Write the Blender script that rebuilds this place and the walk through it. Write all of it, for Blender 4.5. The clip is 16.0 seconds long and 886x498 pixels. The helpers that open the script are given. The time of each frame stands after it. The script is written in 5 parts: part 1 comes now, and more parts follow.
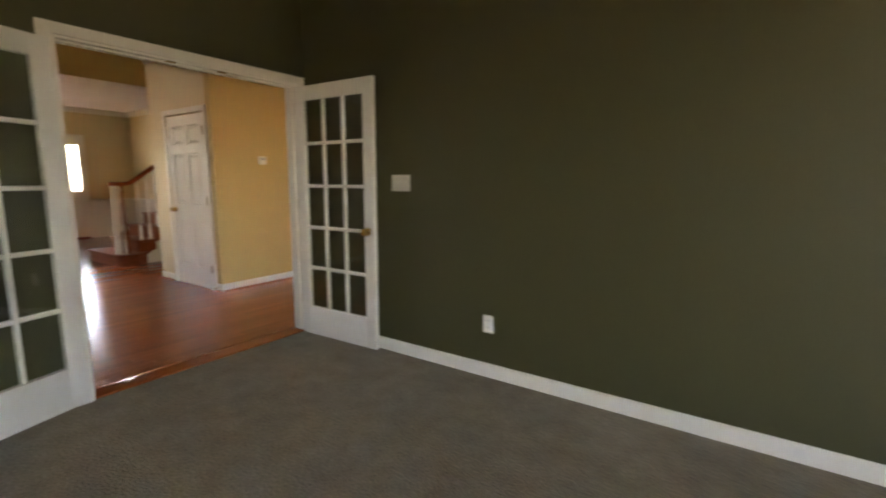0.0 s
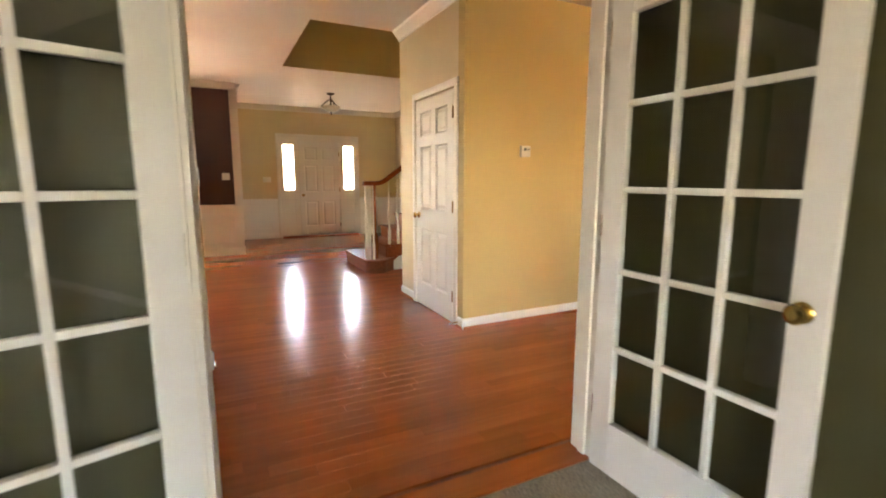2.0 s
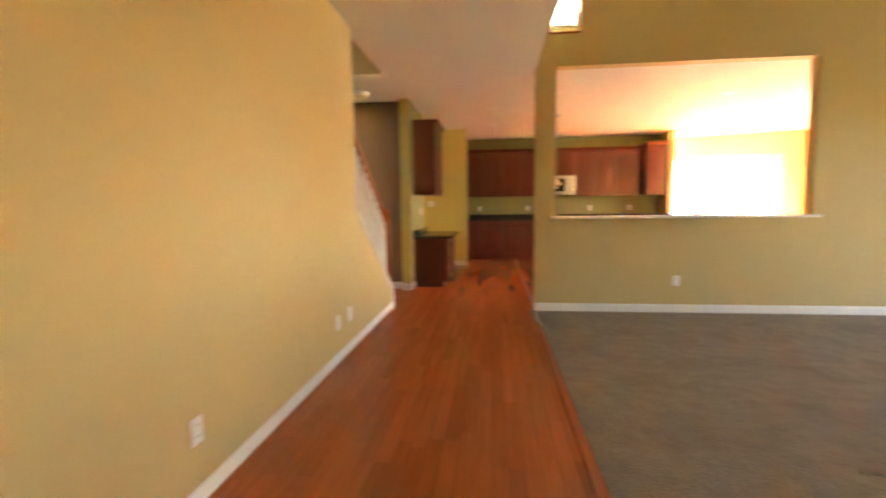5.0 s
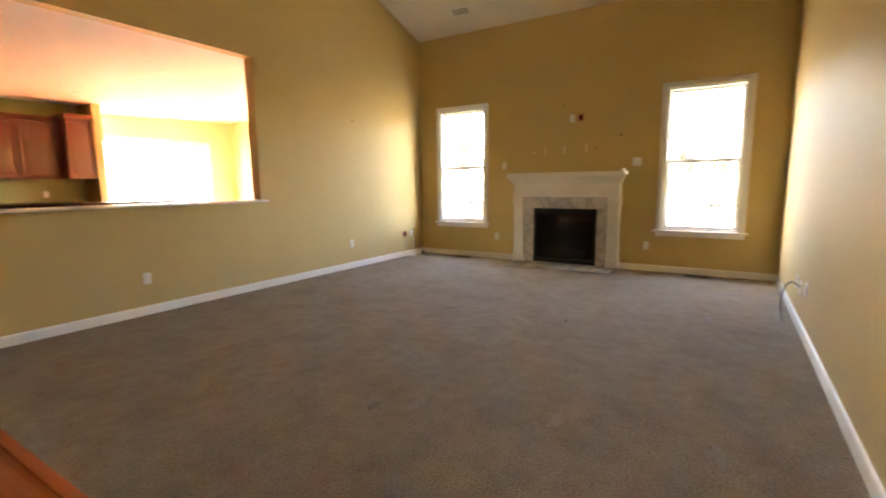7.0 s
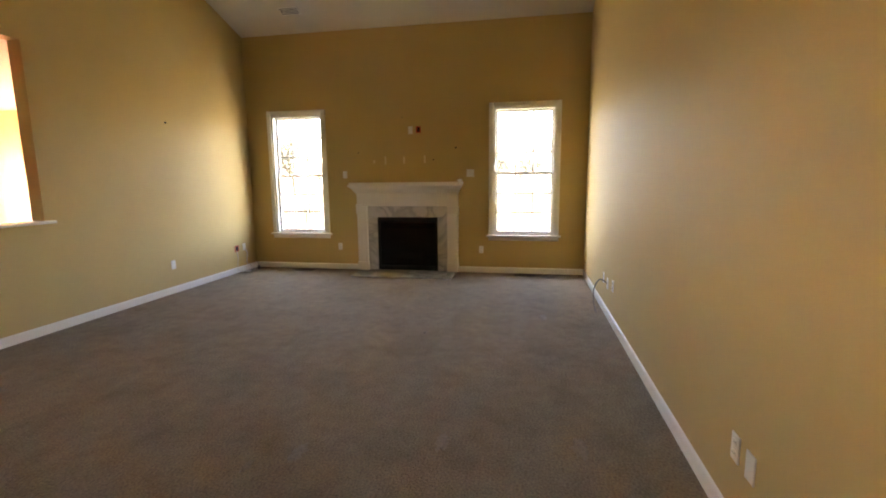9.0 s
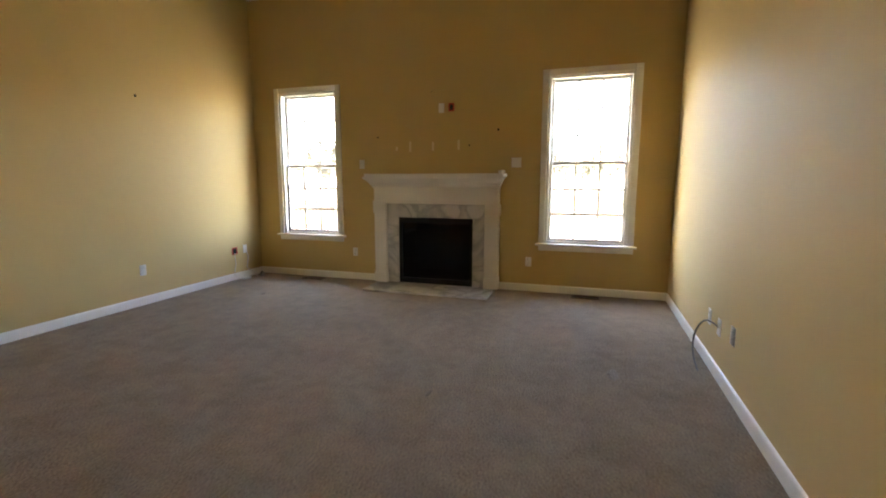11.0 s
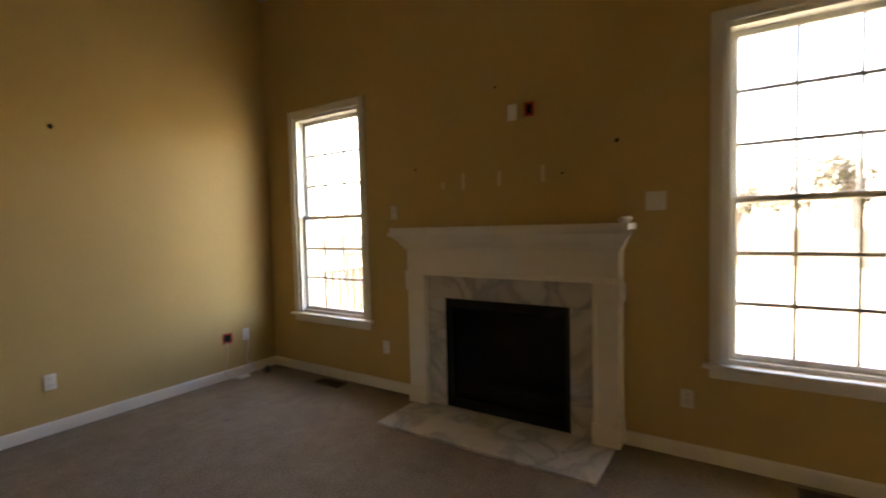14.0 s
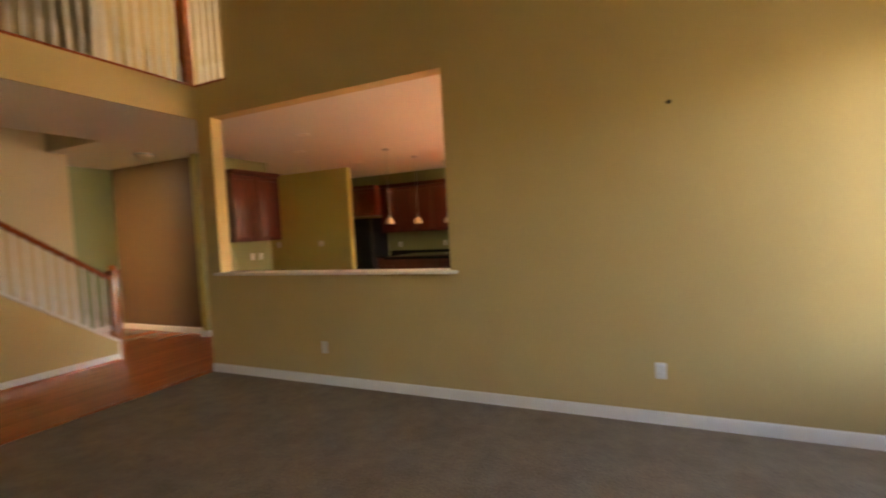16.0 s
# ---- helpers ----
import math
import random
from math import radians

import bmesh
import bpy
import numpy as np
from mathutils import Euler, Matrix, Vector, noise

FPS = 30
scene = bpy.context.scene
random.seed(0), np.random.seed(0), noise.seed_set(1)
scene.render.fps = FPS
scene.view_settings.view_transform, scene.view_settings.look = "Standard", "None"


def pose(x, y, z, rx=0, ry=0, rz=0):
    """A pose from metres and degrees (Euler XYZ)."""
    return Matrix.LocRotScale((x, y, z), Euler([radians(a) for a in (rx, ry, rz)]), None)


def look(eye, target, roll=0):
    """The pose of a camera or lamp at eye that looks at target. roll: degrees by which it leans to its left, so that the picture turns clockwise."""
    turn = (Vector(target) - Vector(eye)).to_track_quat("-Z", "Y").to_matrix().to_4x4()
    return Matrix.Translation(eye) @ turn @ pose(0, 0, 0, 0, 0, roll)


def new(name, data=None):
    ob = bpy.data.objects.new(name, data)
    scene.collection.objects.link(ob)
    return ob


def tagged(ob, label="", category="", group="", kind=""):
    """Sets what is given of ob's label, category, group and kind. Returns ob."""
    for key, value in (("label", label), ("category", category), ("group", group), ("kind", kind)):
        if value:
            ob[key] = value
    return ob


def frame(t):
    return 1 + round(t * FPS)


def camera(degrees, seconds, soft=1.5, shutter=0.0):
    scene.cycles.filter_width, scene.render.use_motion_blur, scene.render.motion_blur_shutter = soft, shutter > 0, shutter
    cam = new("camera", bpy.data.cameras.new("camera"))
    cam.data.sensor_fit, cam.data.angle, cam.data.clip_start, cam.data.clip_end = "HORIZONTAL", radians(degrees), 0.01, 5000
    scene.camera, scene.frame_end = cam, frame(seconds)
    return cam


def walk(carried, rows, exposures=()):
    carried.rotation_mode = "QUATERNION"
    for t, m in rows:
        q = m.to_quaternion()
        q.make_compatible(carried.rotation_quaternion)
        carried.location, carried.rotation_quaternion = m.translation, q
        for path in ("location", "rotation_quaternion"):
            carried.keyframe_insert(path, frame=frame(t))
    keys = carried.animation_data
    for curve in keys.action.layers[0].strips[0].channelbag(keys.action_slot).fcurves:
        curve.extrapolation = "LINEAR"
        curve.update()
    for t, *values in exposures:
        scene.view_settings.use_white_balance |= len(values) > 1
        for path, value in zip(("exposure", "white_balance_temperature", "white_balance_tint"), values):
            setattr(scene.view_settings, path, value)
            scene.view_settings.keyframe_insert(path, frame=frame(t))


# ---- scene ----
cam = camera(88.0, 16.0, soft=1.9, shutter=0.4)
PATH = [
    (0, (0.051, -0.185, 1.292), (-1.067, 1.447, 0.998), 0.2),
    (0.5, (-0.315, 0.108, 1.279), (-1.786, 1.427, 0.967), -0.2),
    (1, (-0.632, 0.375, 1.261), (-2.337, 1.381, 0.973), -1.4),
    (1.5, (-1.122, 0.582, 1.264), (-2.886, 1.481, 0.984), -1.1),
    (2, (-1.639, 0.822, 1.288), (-3.414, 1.694, 0.987), 0.1),
    (2.5, (-2.179, 1.045, 1.242), (-3.949, 1.923, 0.934), -1.2),
    (3, (-2.659, 1.305, 1.231), (-4.387, 2.268, 0.938), -1.6),
    (3.5, (-3.01, 1.576, 1.243), (-4.65, 2.696, 1.004), -1.8),
    (4, (-3.357, 1.918, 1.255), (-4.73, 3.36, 1.067), -2.6),
    (4.5, (-3.622, 2.223, 1.265), (-4.63, 3.946, 1.146), -1.5),
    (5, (-3.768, 2.637, 1.264), (-3.987, 4.616, 1.075), -0.7),
    (5.2, (-3.808, 2.716, 1.268), (-3.71, 4.703, 1.065), -0.4),
    (7.3, (-3.987, 3.207, 1.289), (-2.198, 4.056, 1.005), 0.0),
    (7.5, (-3.999, 3.236, 1.291), (-2.154, 3.956, 1.01), 0.5),
    (8, (-4.005, 3.297, 1.322), (-2.078, 3.759, 1.053), 0.4),
    (8.5, (-4.047, 3.376, 1.404), (-2.097, 3.722, 1.124), 0.0),
    (9, (-4.018, 3.432, 1.473), (-2.073, 3.793, 1.177), -0.6),
    (9.2, (-3.944, 3.433, 1.474), (-2.007, 3.833, 1.179), -0.3),
    (11.3, (-2.109, 3.482, 1.341), (-0.231, 4.123, 1.09), 0.1),
    (11.5, (-1.898, 3.5, 1.341), (-0.024, 4.167, 1.134), 0.3),
    (12, (-1.372, 3.52, 1.362), (0.496, 4.224, 1.246), 0.1),
    (12.5, (-0.957, 3.547, 1.414), (0.895, 4.3, 1.354), -0.1),
    (13, (-0.554, 3.728, 1.467), (1.291, 4.5, 1.508), -0.2),
    (13.5, (-0.225, 3.746, 1.508), (1.576, 4.616, 1.527), -0.6),
    (14, (0.134, 3.873, 1.462), (1.803, 4.97, 1.359), -1.4),
    (14.5, (0.41, 4.023, 1.431), (1.709, 5.54, 1.322), -2.1),
    (15, (0.776, 4.195, 1.423), (1.406, 6.088, 1.285), -2.1),
    (15.5, (1.034, 4.359, 1.444), (0.912, 6.352, 1.332), -2.7),
    (16, (1.303, 4.575, 1.468), (0.46, 6.387, 1.382), -3.0),
]
EXPOSURES = [
    (0, 5.85, 8800, 29), (0.5, 6.65, 8300, 26), (1.5, 6.85, 8900, 28), (3, 6.75, 9300, 31), (4, 6.7, 8300, 22),
    (5, 6.75, 8200, 22), (7.5, 6.1, 7800, 27), (9, 5.78, 7700, 26), (11.5, 5.68, 7200, 24), (12.5, 5.38, 7400, 25),
    (13.5, 5, 8200, 27), (14.5, 4.5, 8900, 30), (15, 4.72, 9300, 30), (15.5, 5.05, 8500, 29), (16, 5.35, 8700, 27),
]
walk(cam, [(t, look(eye, target, roll)) for t, eye, target, roll in PATH], EXPOSURES)

# ---------------------------------------------------------------- light
world = bpy.data.worlds.new("sky")
scene.world = world
world.use_nodes = True
wn = world.node_tree.nodes
sky = wn.new("ShaderNodeTexSky")
sky.sky_type, sky.sun_disc = "NISHITA", False
sky.sun_elevation, sky.sun_rotation = radians(40), radians(-5)
world.node_tree.links.new(sky.outputs[0], wn["Background"].inputs[0])
wn["Background"].inputs[1].default_value = 0.15
sun = new("sun", bpy.data.lights.new("sun", "SUN"))
sun.data.energy, sun.data.angle, sun.data.color = 3.2, radians(0.5), (1.0, 0.93, 0.82)
SUN_FROM = Vector((-0.067, 0.763, 0.643))
sun.matrix_world = look(SUN_FROM * 30, (0, 0, 0))


# ---------------------------------------------------------------- materials
def material(name, colour, rough=0.5, metal=0.0, vary=0.08, scale=3.0, grain=0.05, grain_scale=180.0,
             bump=0.1, bump_scale=250.0, stretch=(1, 1, 1), specular=0.5, per_object=0.0, per_island=0.0, coat=0.0, rough_vary=0.08):
    """Painted or plain surface: large soft variation, fine grain and fine relief."""
    m = bpy.data.materials.new(name)
    m.use_nodes = True
    nt = m.node_tree
    n, l = nt.nodes, nt.links
    b = n["Principled BSDF"]
    b.inputs["Metallic"].default_value = metal
    b.inputs["Specular IOR Level"].default_value = specular
    b.inputs["Coat Weight"].default_value = coat
    b.inputs["Coat Roughness"].default_value = 0.12
    co = n.new("ShaderNodeTexCoord")
    mp = n.new("ShaderNodeMapping")
    mp.inputs["Scale"].default_value = stretch
    geo = n.new("ShaderNodeNewGeometry")
    l.new(geo.outputs["Position"], mp.inputs[0])
    big = n.new("ShaderNodeTexNoise")
    big.inputs["Scale"].default_value, big.inputs["Detail"].default_value = scale, 4
    fine = n.new("ShaderNodeTexNoise")
    fine.inputs["Scale"].default_value, fine.inputs["Detail"].default_value = grain_scale, 3
    l.new(mp.outputs[0], big.inputs["Vector"])
    l.new(mp.outputs[0], fine.inputs["Vector"])

    def scaled(socket, amount):
        a = n.new("ShaderNodeMath")
        a.operation = "MULTIPLY_ADD"
        a.inputs[1].default_value, a.inputs[2].default_value = 2 * amount, -amount
        l.new(socket, a.inputs[0])
        return a.outputs[0]

    def add(p, q):
        a = n.new("ShaderNodeMath")
        l.new(p, a.inputs[0])
        l.new(q, a.inputs[1])
        return a.outputs[0]

    total = add(scaled(big.outputs[0], vary), scaled(fine.outputs[0], grain))
    if per_object:
        info = n.new("ShaderNodeObjectInfo")
        total = add(total, scaled(info.outputs["Random"], per_object))
    if per_island:
        total = add(total, scaled(geo.outputs["Random Per Island"], per_island))
    one = n.new("ShaderNodeMath")
    one.inputs[1].default_value = 1.0
    l.new(total, one.inputs[0])
    hsv = n.new("ShaderNodeHueSaturation")
    hsv.inputs["Color"].default_value = (*colour, 1)
    l.new(one.outputs[0], hsv.inputs["Value"])
    l.new(hsv.outputs[0], b.inputs["Base Color"])
    r = n.new("ShaderNodeMath")
    r.inputs[1].default_value = rough
    l.new(scaled(big.outputs[0], min(rough_vary, rough * 0.4)), r.inputs[0])
    l.new(r.outputs[0], b.inputs["Roughness"])
    if bump:
        rel = n.new("ShaderNodeTexNoise")
        rel.inputs["Scale"].default_value, rel.inputs["Detail"].default_value = bump_scale, 2
        l.new(mp.outputs[0], rel.inputs["Vector"])
        bp = n.new("ShaderNodeBump")
        bp.inputs["Strength"].default_value, bp.inputs["Distance"].default_value = bump, 0.004 if bump < 0.95 else 0.012
        l.new(rel.outputs[0], bp.inputs["Height"])
        l.new(bp.outputs[0], b.inputs["Normal"])
    return m


def wood_material(name, colour, dark, rough, grain_axis, per_object=0.0, per_island=0.0, coat=0.0):
    """Stained wood: long streaks along the grain between two tones."""
    st = [14.0, 14.0, 14.0]
    st[grain_axis] = 1.2
    m = material(name, colour, rough, vary=0.04, scale=0.5, grain=0.03, grain_scale=12, bump=0.01, bump_scale=5, rough_vary=0.01,
                 stretch=tuple(st), per_object=per_object, per_island=per_island, coat=coat)
    n, l = m.node_tree.nodes, m.node_tree.links
    hsv = n["Hue/Saturation/Value"]
    mp = n["Mapping"]
    streak = n.new("ShaderNodeTexNoise")
    streak.inputs["Scale"].default_value, streak.inputs["Detail"].default_value = 1.7, 6
    streak.inputs["Distortion"].default_value = 0.6
    l.new(mp.outputs[0], streak.inputs["Vector"])
    ramp = n.new("ShaderNodeValToRGB")
    ramp.color_ramp.elements[0].position, ramp.color_ramp.elements[0].color = 0.22, (*dark, 1)
    ramp.color_ramp.elements[1].position, ramp.color_ramp.elements[1].color = 0.75, (*colour, 1)
    l.new(streak.outputs[0], ramp.inputs[0])
    l.new(ramp.outputs[0], hsv.inputs["Color"])
    return m


def carpet_material(name, colour):
    """Cut-pile carpet: tufted relief, worn lanes and small dark stains."""
    m = material(name, colour, 0.95, vary=0.24, scale=9.0, grain=0.6, grain_scale=75, bump=1.0, bump_scale=75, specular=0.1)
    n, l = m.node_tree.nodes, m.node_tree.links
    hsv = n["Hue/Saturation/Value"]
    geo = n["Geometry"]
    spot = n.new("ShaderNodeTexNoise")
    spot.inputs["Scale"].default_value, spot.inputs["Detail"].default_value = 2.6, 8
    l.new(geo.outputs["Position"], spot.inputs["Vector"])
    ramp = n.new("ShaderNodeValToRGB")
    ramp.color_ramp.elements[0].position, ramp.color_ramp.elements[0].color = 0.22, (*[c * 0.80 for c in colour], 1)
    ramp.color_ramp.elements[1].position, ramp.color_ramp.elements[1].color = 0.55, (*colour, 1)
    l.new(spot.outputs[0], ramp.inputs[0])
    l.new(ramp.outputs[0], hsv.inputs["Color"])
    return m


def marble_material(name):
    m = material(name, (0.62, 0.60, 0.56), 0.22, vary=0.08, scale=2.0, grain=0.03, bump=0.0, coat=0.3)
    n, l = m.node_tree.nodes, m.node_tree.links
    geo, hsv = n["Geometry"], n["Hue/Saturation/Value"]
    warp = n.new("ShaderNodeTexNoise")
    warp.inputs["Scale"].default_value, warp.inputs["Detail"].default_value, warp.inputs["Distortion"].default_value = 2.3, 6, 1.2
    l.new(geo.outputs["Position"], warp.inputs["Vector"])
    ramp = n.new("ShaderNodeValToRGB")
    e = ramp.color_ramp.elements
    e[0].position, e[0].color = 0.40, (0.62, 0.60, 0.56, 1)
    e[1].position, e[1].color = 0.60, (0.60, 0.57, 0.53, 1)
    v = e.new(0.485)
    v.color = (0.40, 0.39, 0.37, 1)
    s = e.new(0.45)
    s.color = (0.55, 0.53, 0.49, 1)
    l.new(warp.outputs[0], ramp.inputs[0])
    l.new(ramp.outputs[0], hsv.inputs["Color"])
    return m


def glass_material(name, tint=(0.93, 0.95, 0.94)):
    """Clear thin pane: mostly see-through, with a mirror share by angle."""
    m = bpy.data.materials.new(name)
    m.use_nodes = True
    n, l = m.node_tree.nodes, m.node_tree.links
    out = n["Material Output"]
    clear, gloss, mix, fr = (n.new(k) for k in ("ShaderNodeBsdfTransparent", "ShaderNodeBsdfGlossy", "ShaderNodeMixShader", "ShaderNodeLayerWeight"))
    clear.inputs[0].default_value = (*tint, 1)
    gloss.inputs["Roughness"].default_value = 0.03
    fr.inputs["Blend"].default_value = 0.5
    power, scale = n.new("ShaderNodeMath"), n.new("ShaderNodeMath")
    power.operation, scale.operation = "POWER", "MULTIPLY_ADD"
    power.inputs[1].default_value, scale.inputs[1].default_value, scale.inputs[2].default_value = 5.0, 0.8, 0.04
    l.new(fr.outputs["Facing"], power.inputs[0])
    l.new(power.outputs[0], scale.inputs[0])
    l.new(scale.outputs[0], mix.inputs[0])
    l.new(clear.outputs[0], mix.inputs[1])
    l.new(gloss.outputs[0], mix.inputs[2])
    l.new(mix.outputs[0], out.inputs[0])
    return m


GREEN = material("green_wall_paint", (0.060, 0.058, 0.022), 0.55, vary=0.06, grain=0.03, bump=0.12, bump_scale=160)
YELLOW = material("yellow_wall_paint", (0.575, 0.415, 0.178), 0.62, specular=0.25, vary=0.05, grain=0.03, bump=0.14, bump_scale=150)
CREAM = material("cream_wall_paint", (0.67, 0.56, 0.35), 0.5, vary=0.05, grain=0.03, bump=0.12, bump_scale=150)
KITCHEN = material("olive_wall_paint", (0.58, 0.50, 0.165), 0.5, vary=0.05, grain=0.03, bump=0.12, bump_scale=150)
# Brown taken deeper, so the paint carries the back hall's dimness too.
BROWN = material("darkened_brown_wall_paint", (0.20, 0.115, 0.058), 0.5, vary=0.05, grain=0.03, bump=0.12, bump_scale=150)
# Darker copy of the kitchen olive: shade below the cabinets put into the colour.
KITCHEN_SHADED = material("shaded_olive_wall_paint", (0.25, 0.25, 0.10), 0.5, vary=0.05, grain=0.03, bump=0.12, bump_scale=150)
SAGE = material("sage_wall_paint", (0.30, 0.35, 0.20), 0.5, vary=0.05, grain=0.03, bump=0.12, bump_scale=150)
MAROON = material("maroon_wall_paint", (0.075, 0.026, 0.020), 0.5, vary=0.08, grain=0.03, bump=0.12, bump_scale=150)
CEIL = material("ceiling_paint", (0.72, 0.67, 0.58), 0.85, vary=0.04, grain=0.06, grain_scale=60, bump=0.35, bump_scale=60)
WHITE = material("white_trim_paint", (0.80, 0.77, 0.70), 0.35, vary=0.04, grain=0.02, bump=0.05, bump_scale=90)
DOORW = material("white_door_paint", (0.80, 0.79, 0.75), 0.5, vary=0.04, grain=0.02, bump=0.05, bump_scale=90)
PLATE = material("white_plastic", (0.78, 0.76, 0.70), 0.35, vary=0.02, grain=0.01, bump=0.0)
CASE = material("matte_white_plastic", (0.72, 0.69, 0.60), 0.6, specular=0.3, vary=0.02, grain=0.01, bump=0.0)
LCD = material("grey_display", (0.13, 0.14, 0.12), 0.35, vary=0.05, bump=0.0)
DARK = material("black_plastic", (0.008, 0.0075, 0.007), 0.65, specular=0.2, vary=0.1, bump=0.0)
RED = material("red_plastic_box", (0.50, 0.045, 0.02), 0.5, vary=0.1, bump=0.0)
BRASS = material("brass", (0.62, 0.42, 0.14), 0.25, metal=1.0, vary=0.1, bump=0.03)
STEEL = material("brushed_steel", (0.45, 0.44, 0.42), 0.3, metal=1.0, vary=0.1, bump=0.03)
BRONZE = material("bronze", (0.10, 0.06, 0.03), 0.4, metal=0.8, vary=0.15, bump=0.05)
PLANK = wood_material("oak_floorboard", (0.46, 0.122, 0.034), (0.36, 0.090, 0.024), 0.20, 1, per_object=0.14)
PLANKS = wood_material("oak_floorboards", (0.46, 0.122, 0.034), (0.36, 0.090, 0.024), 0.20, 1, per_island=0.14)
for floor_wood in (PLANK, PLANKS):
    floor_wood.node_tree.nodes["Principled BSDF"].inputs["Specular IOR Level"].default_value = 0.33
STAIRW = wood_material("stained_oak_stair", (0.30, 0.080, 0.022), (0.18, 0.045, 0.013), 0.42, 0)
STAIRW.node_tree.nodes["Principled BSDF"].inputs["Specular IOR Level"].default_value = 0.2
RAILW = wood_material("stained_oak_rail", (0.36, 0.085, 0.024), (0.22, 0.05, 0.015), 0.25, 1, coat=0.2)
NEWELW = wood_material("stained_oak_newel", (0.36, 0.11, 0.03), (0.22, 0.06, 0.018), 0.25, 2, coat=0.2)
CHERRY = wood_material("cherry_cabinet", (0.135, 0.026, 0.011), (0.07, 0.014, 0.007), 0.3, 2, coat=0.15)
STONE = material("black_granite", (0.02, 0.019, 0.018), 0.15, vary=0.3, scale=60, grain=0.5, grain_scale=300, bump=0.0)
CARPET = carpet_material("grey_brown_carpet", (0.30, 0.238, 0.170))
CARPET2 = carpet_material("grey_carpet", (0.34, 0.295, 0.225))
MARBLE = marble_material("veined_marble")
GLASS = glass_material("window_glass")
def frosted_material(name):
    """Obscured glass: light passes, scattered."""
    m = bpy.data.materials.new(name)
    m.use_nodes = True
    n, l = m.node_tree.nodes, m.node_tree.links
    tr = n.new("ShaderNodeBsdfTranslucent")
    tr.inputs[0].default_value = (0.42, 0.41, 0.37, 1)
    l.new(tr.outputs[0], n["Material Output"].inputs[0])
    return m


OBSCURED = frosted_material("obscured_glass")
LINT = material("frayed_carpet_backing", (0.30, 0.25, 0.20), 0.95, vary=0.4, scale=60, bump=0.6, bump_scale=120)
# Dark tint stands in for the shade inside the firebox.
DARKENED_GLASS = glass_material("darkened_glass", (0.30, 0.29, 0.28))
SPACKLE = material("spackle_patch", (0.72, 0.60, 0.36), 0.8, vary=0.1, bump=0.2)
FROST = material("frosted_glass_bowl", (0.75, 0.62, 0.45), 0.4, vary=0.08, bump=0.0)
GRASS = material("lawn", (0.25, 0.235, 0.16), 0.9, vary=0.3, scale=0.3, grain=0.4, grain_scale=30, bump=0.8, bump_scale=40)
BARK = material("bark", (0.12, 0.09, 0.07), 0.9, vary=0.3, scale=4, grain=0.3, grain_scale=40, bump=0.8, bump_scale=20)
LEAF = material("leaves", (0.045, 0.040, 0.020), 0.8, vary=0.3, scale=1, bump=0.0, per_island=0.4)
DECKW = material("weathered_deck_wood", (0.24, 0.19, 0.14), 0.8, vary=0.2, grain=0.2, stretch=(4, 30, 30), bump=0.3)
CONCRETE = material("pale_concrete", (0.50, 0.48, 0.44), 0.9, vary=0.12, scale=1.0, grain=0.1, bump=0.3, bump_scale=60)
CABLE = material("white_cable_sheath", (0.70, 0.66, 0.58), 0.45, vary=0.05, bump=0.0)
GREYCABLE = material("grey_cable_sheath", (0.16, 0.15, 0.14), 0.45, vary=0.05, bump=0.0)


# ---------------------------------------------------------------- mesh helpers
def bx(bm, x0, x1, y0, y1, z0, z1, bevel=0.0):
    x0, x1, y0, y1, z0, z1 = min(x0, x1), max(x0, x1), min(y0, y1), max(y0, y1), min(z0, z1), max(z0, z1)
    m = Matrix.LocRotScale(((x0 + x1) / 2, (y0 + y1) / 2, (z0 + z1) / 2), None, (x1 - x0, y1 - y0, z1 - z0))
    r = bmesh.ops.create_cube(bm, size=1.0, matrix=m)
    if bevel:
        es = list({e for v in r["verts"] for e in v.link_edges})
        bmesh.ops.bevel(bm, geom=es, offset=bevel, segments=2, affect="EDGES", profile=0.6)
    return bm


def block(x0, x1, y0, y1, z0, z1, bevel=0.0):
    return bx(bmesh.new(), x0, x1, y0, y1, z0, z1, bevel)


def rod(bm, p, q, r0, r1=None, seg=12):
    """A round bar from p to q, closed at its ends."""
    p, q = Vector(p), Vector(q)
    d = q - p
    m = Matrix.Translation((p + q) / 2) @ d.to_track_quat("Z", "Y").to_matrix().to_4x4()
    bmesh.ops.create_cone(bm, cap_ends=True, segments=seg, radius1=r0, radius2=r0 if r1 is None else r1, depth=d.length, matrix=m)
    return bm


def lathe(bm, profile, m=None, seg=20):
    """A turned shape from (radius, height) pairs round z."""
    m = m or Matrix()
    rings = []
    for r, z in profile:
        rings.append([bm.verts.new(m @ Vector((max(r, 1e-4) * math.cos(a), max(r, 1e-4) * math.sin(a), z)))
                      for a in (2 * math.pi * k / seg for k in range(seg))])
    for a, b in zip(rings, rings[1:]):
        for k in range(seg):
            bm.faces.new((a[k], a[(k + 1) % seg], b[(k + 1) % seg], b[k]))
    bm.faces.new(rings[0][::-1])
    bm.faces.new(rings[-1])
    return bm


def prism(bm, outline, axis, a, b):
    """An outline of (u, v) pairs drawn out along an axis: x -> (y, z), y -> (x, z), z -> (x, y)."""
    def at(u, v, w):
        return {"x": (w, u, v), "y": (u, w, v), "z": (u, v, w)}[axis]
    lo = [bm.verts.new(at(u, v, a)) for u, v in outline]
    hi = [bm.verts.new(at(u, v, b)) for u, v in outline]
    bm.faces.new(lo[::-1])
    bm.faces.new(hi)
    n = len(lo)
    for k in range(n):
        bm.faces.new((lo[k], lo[(k + 1) % n], hi[(k + 1) % n], hi[k]))
    return bm


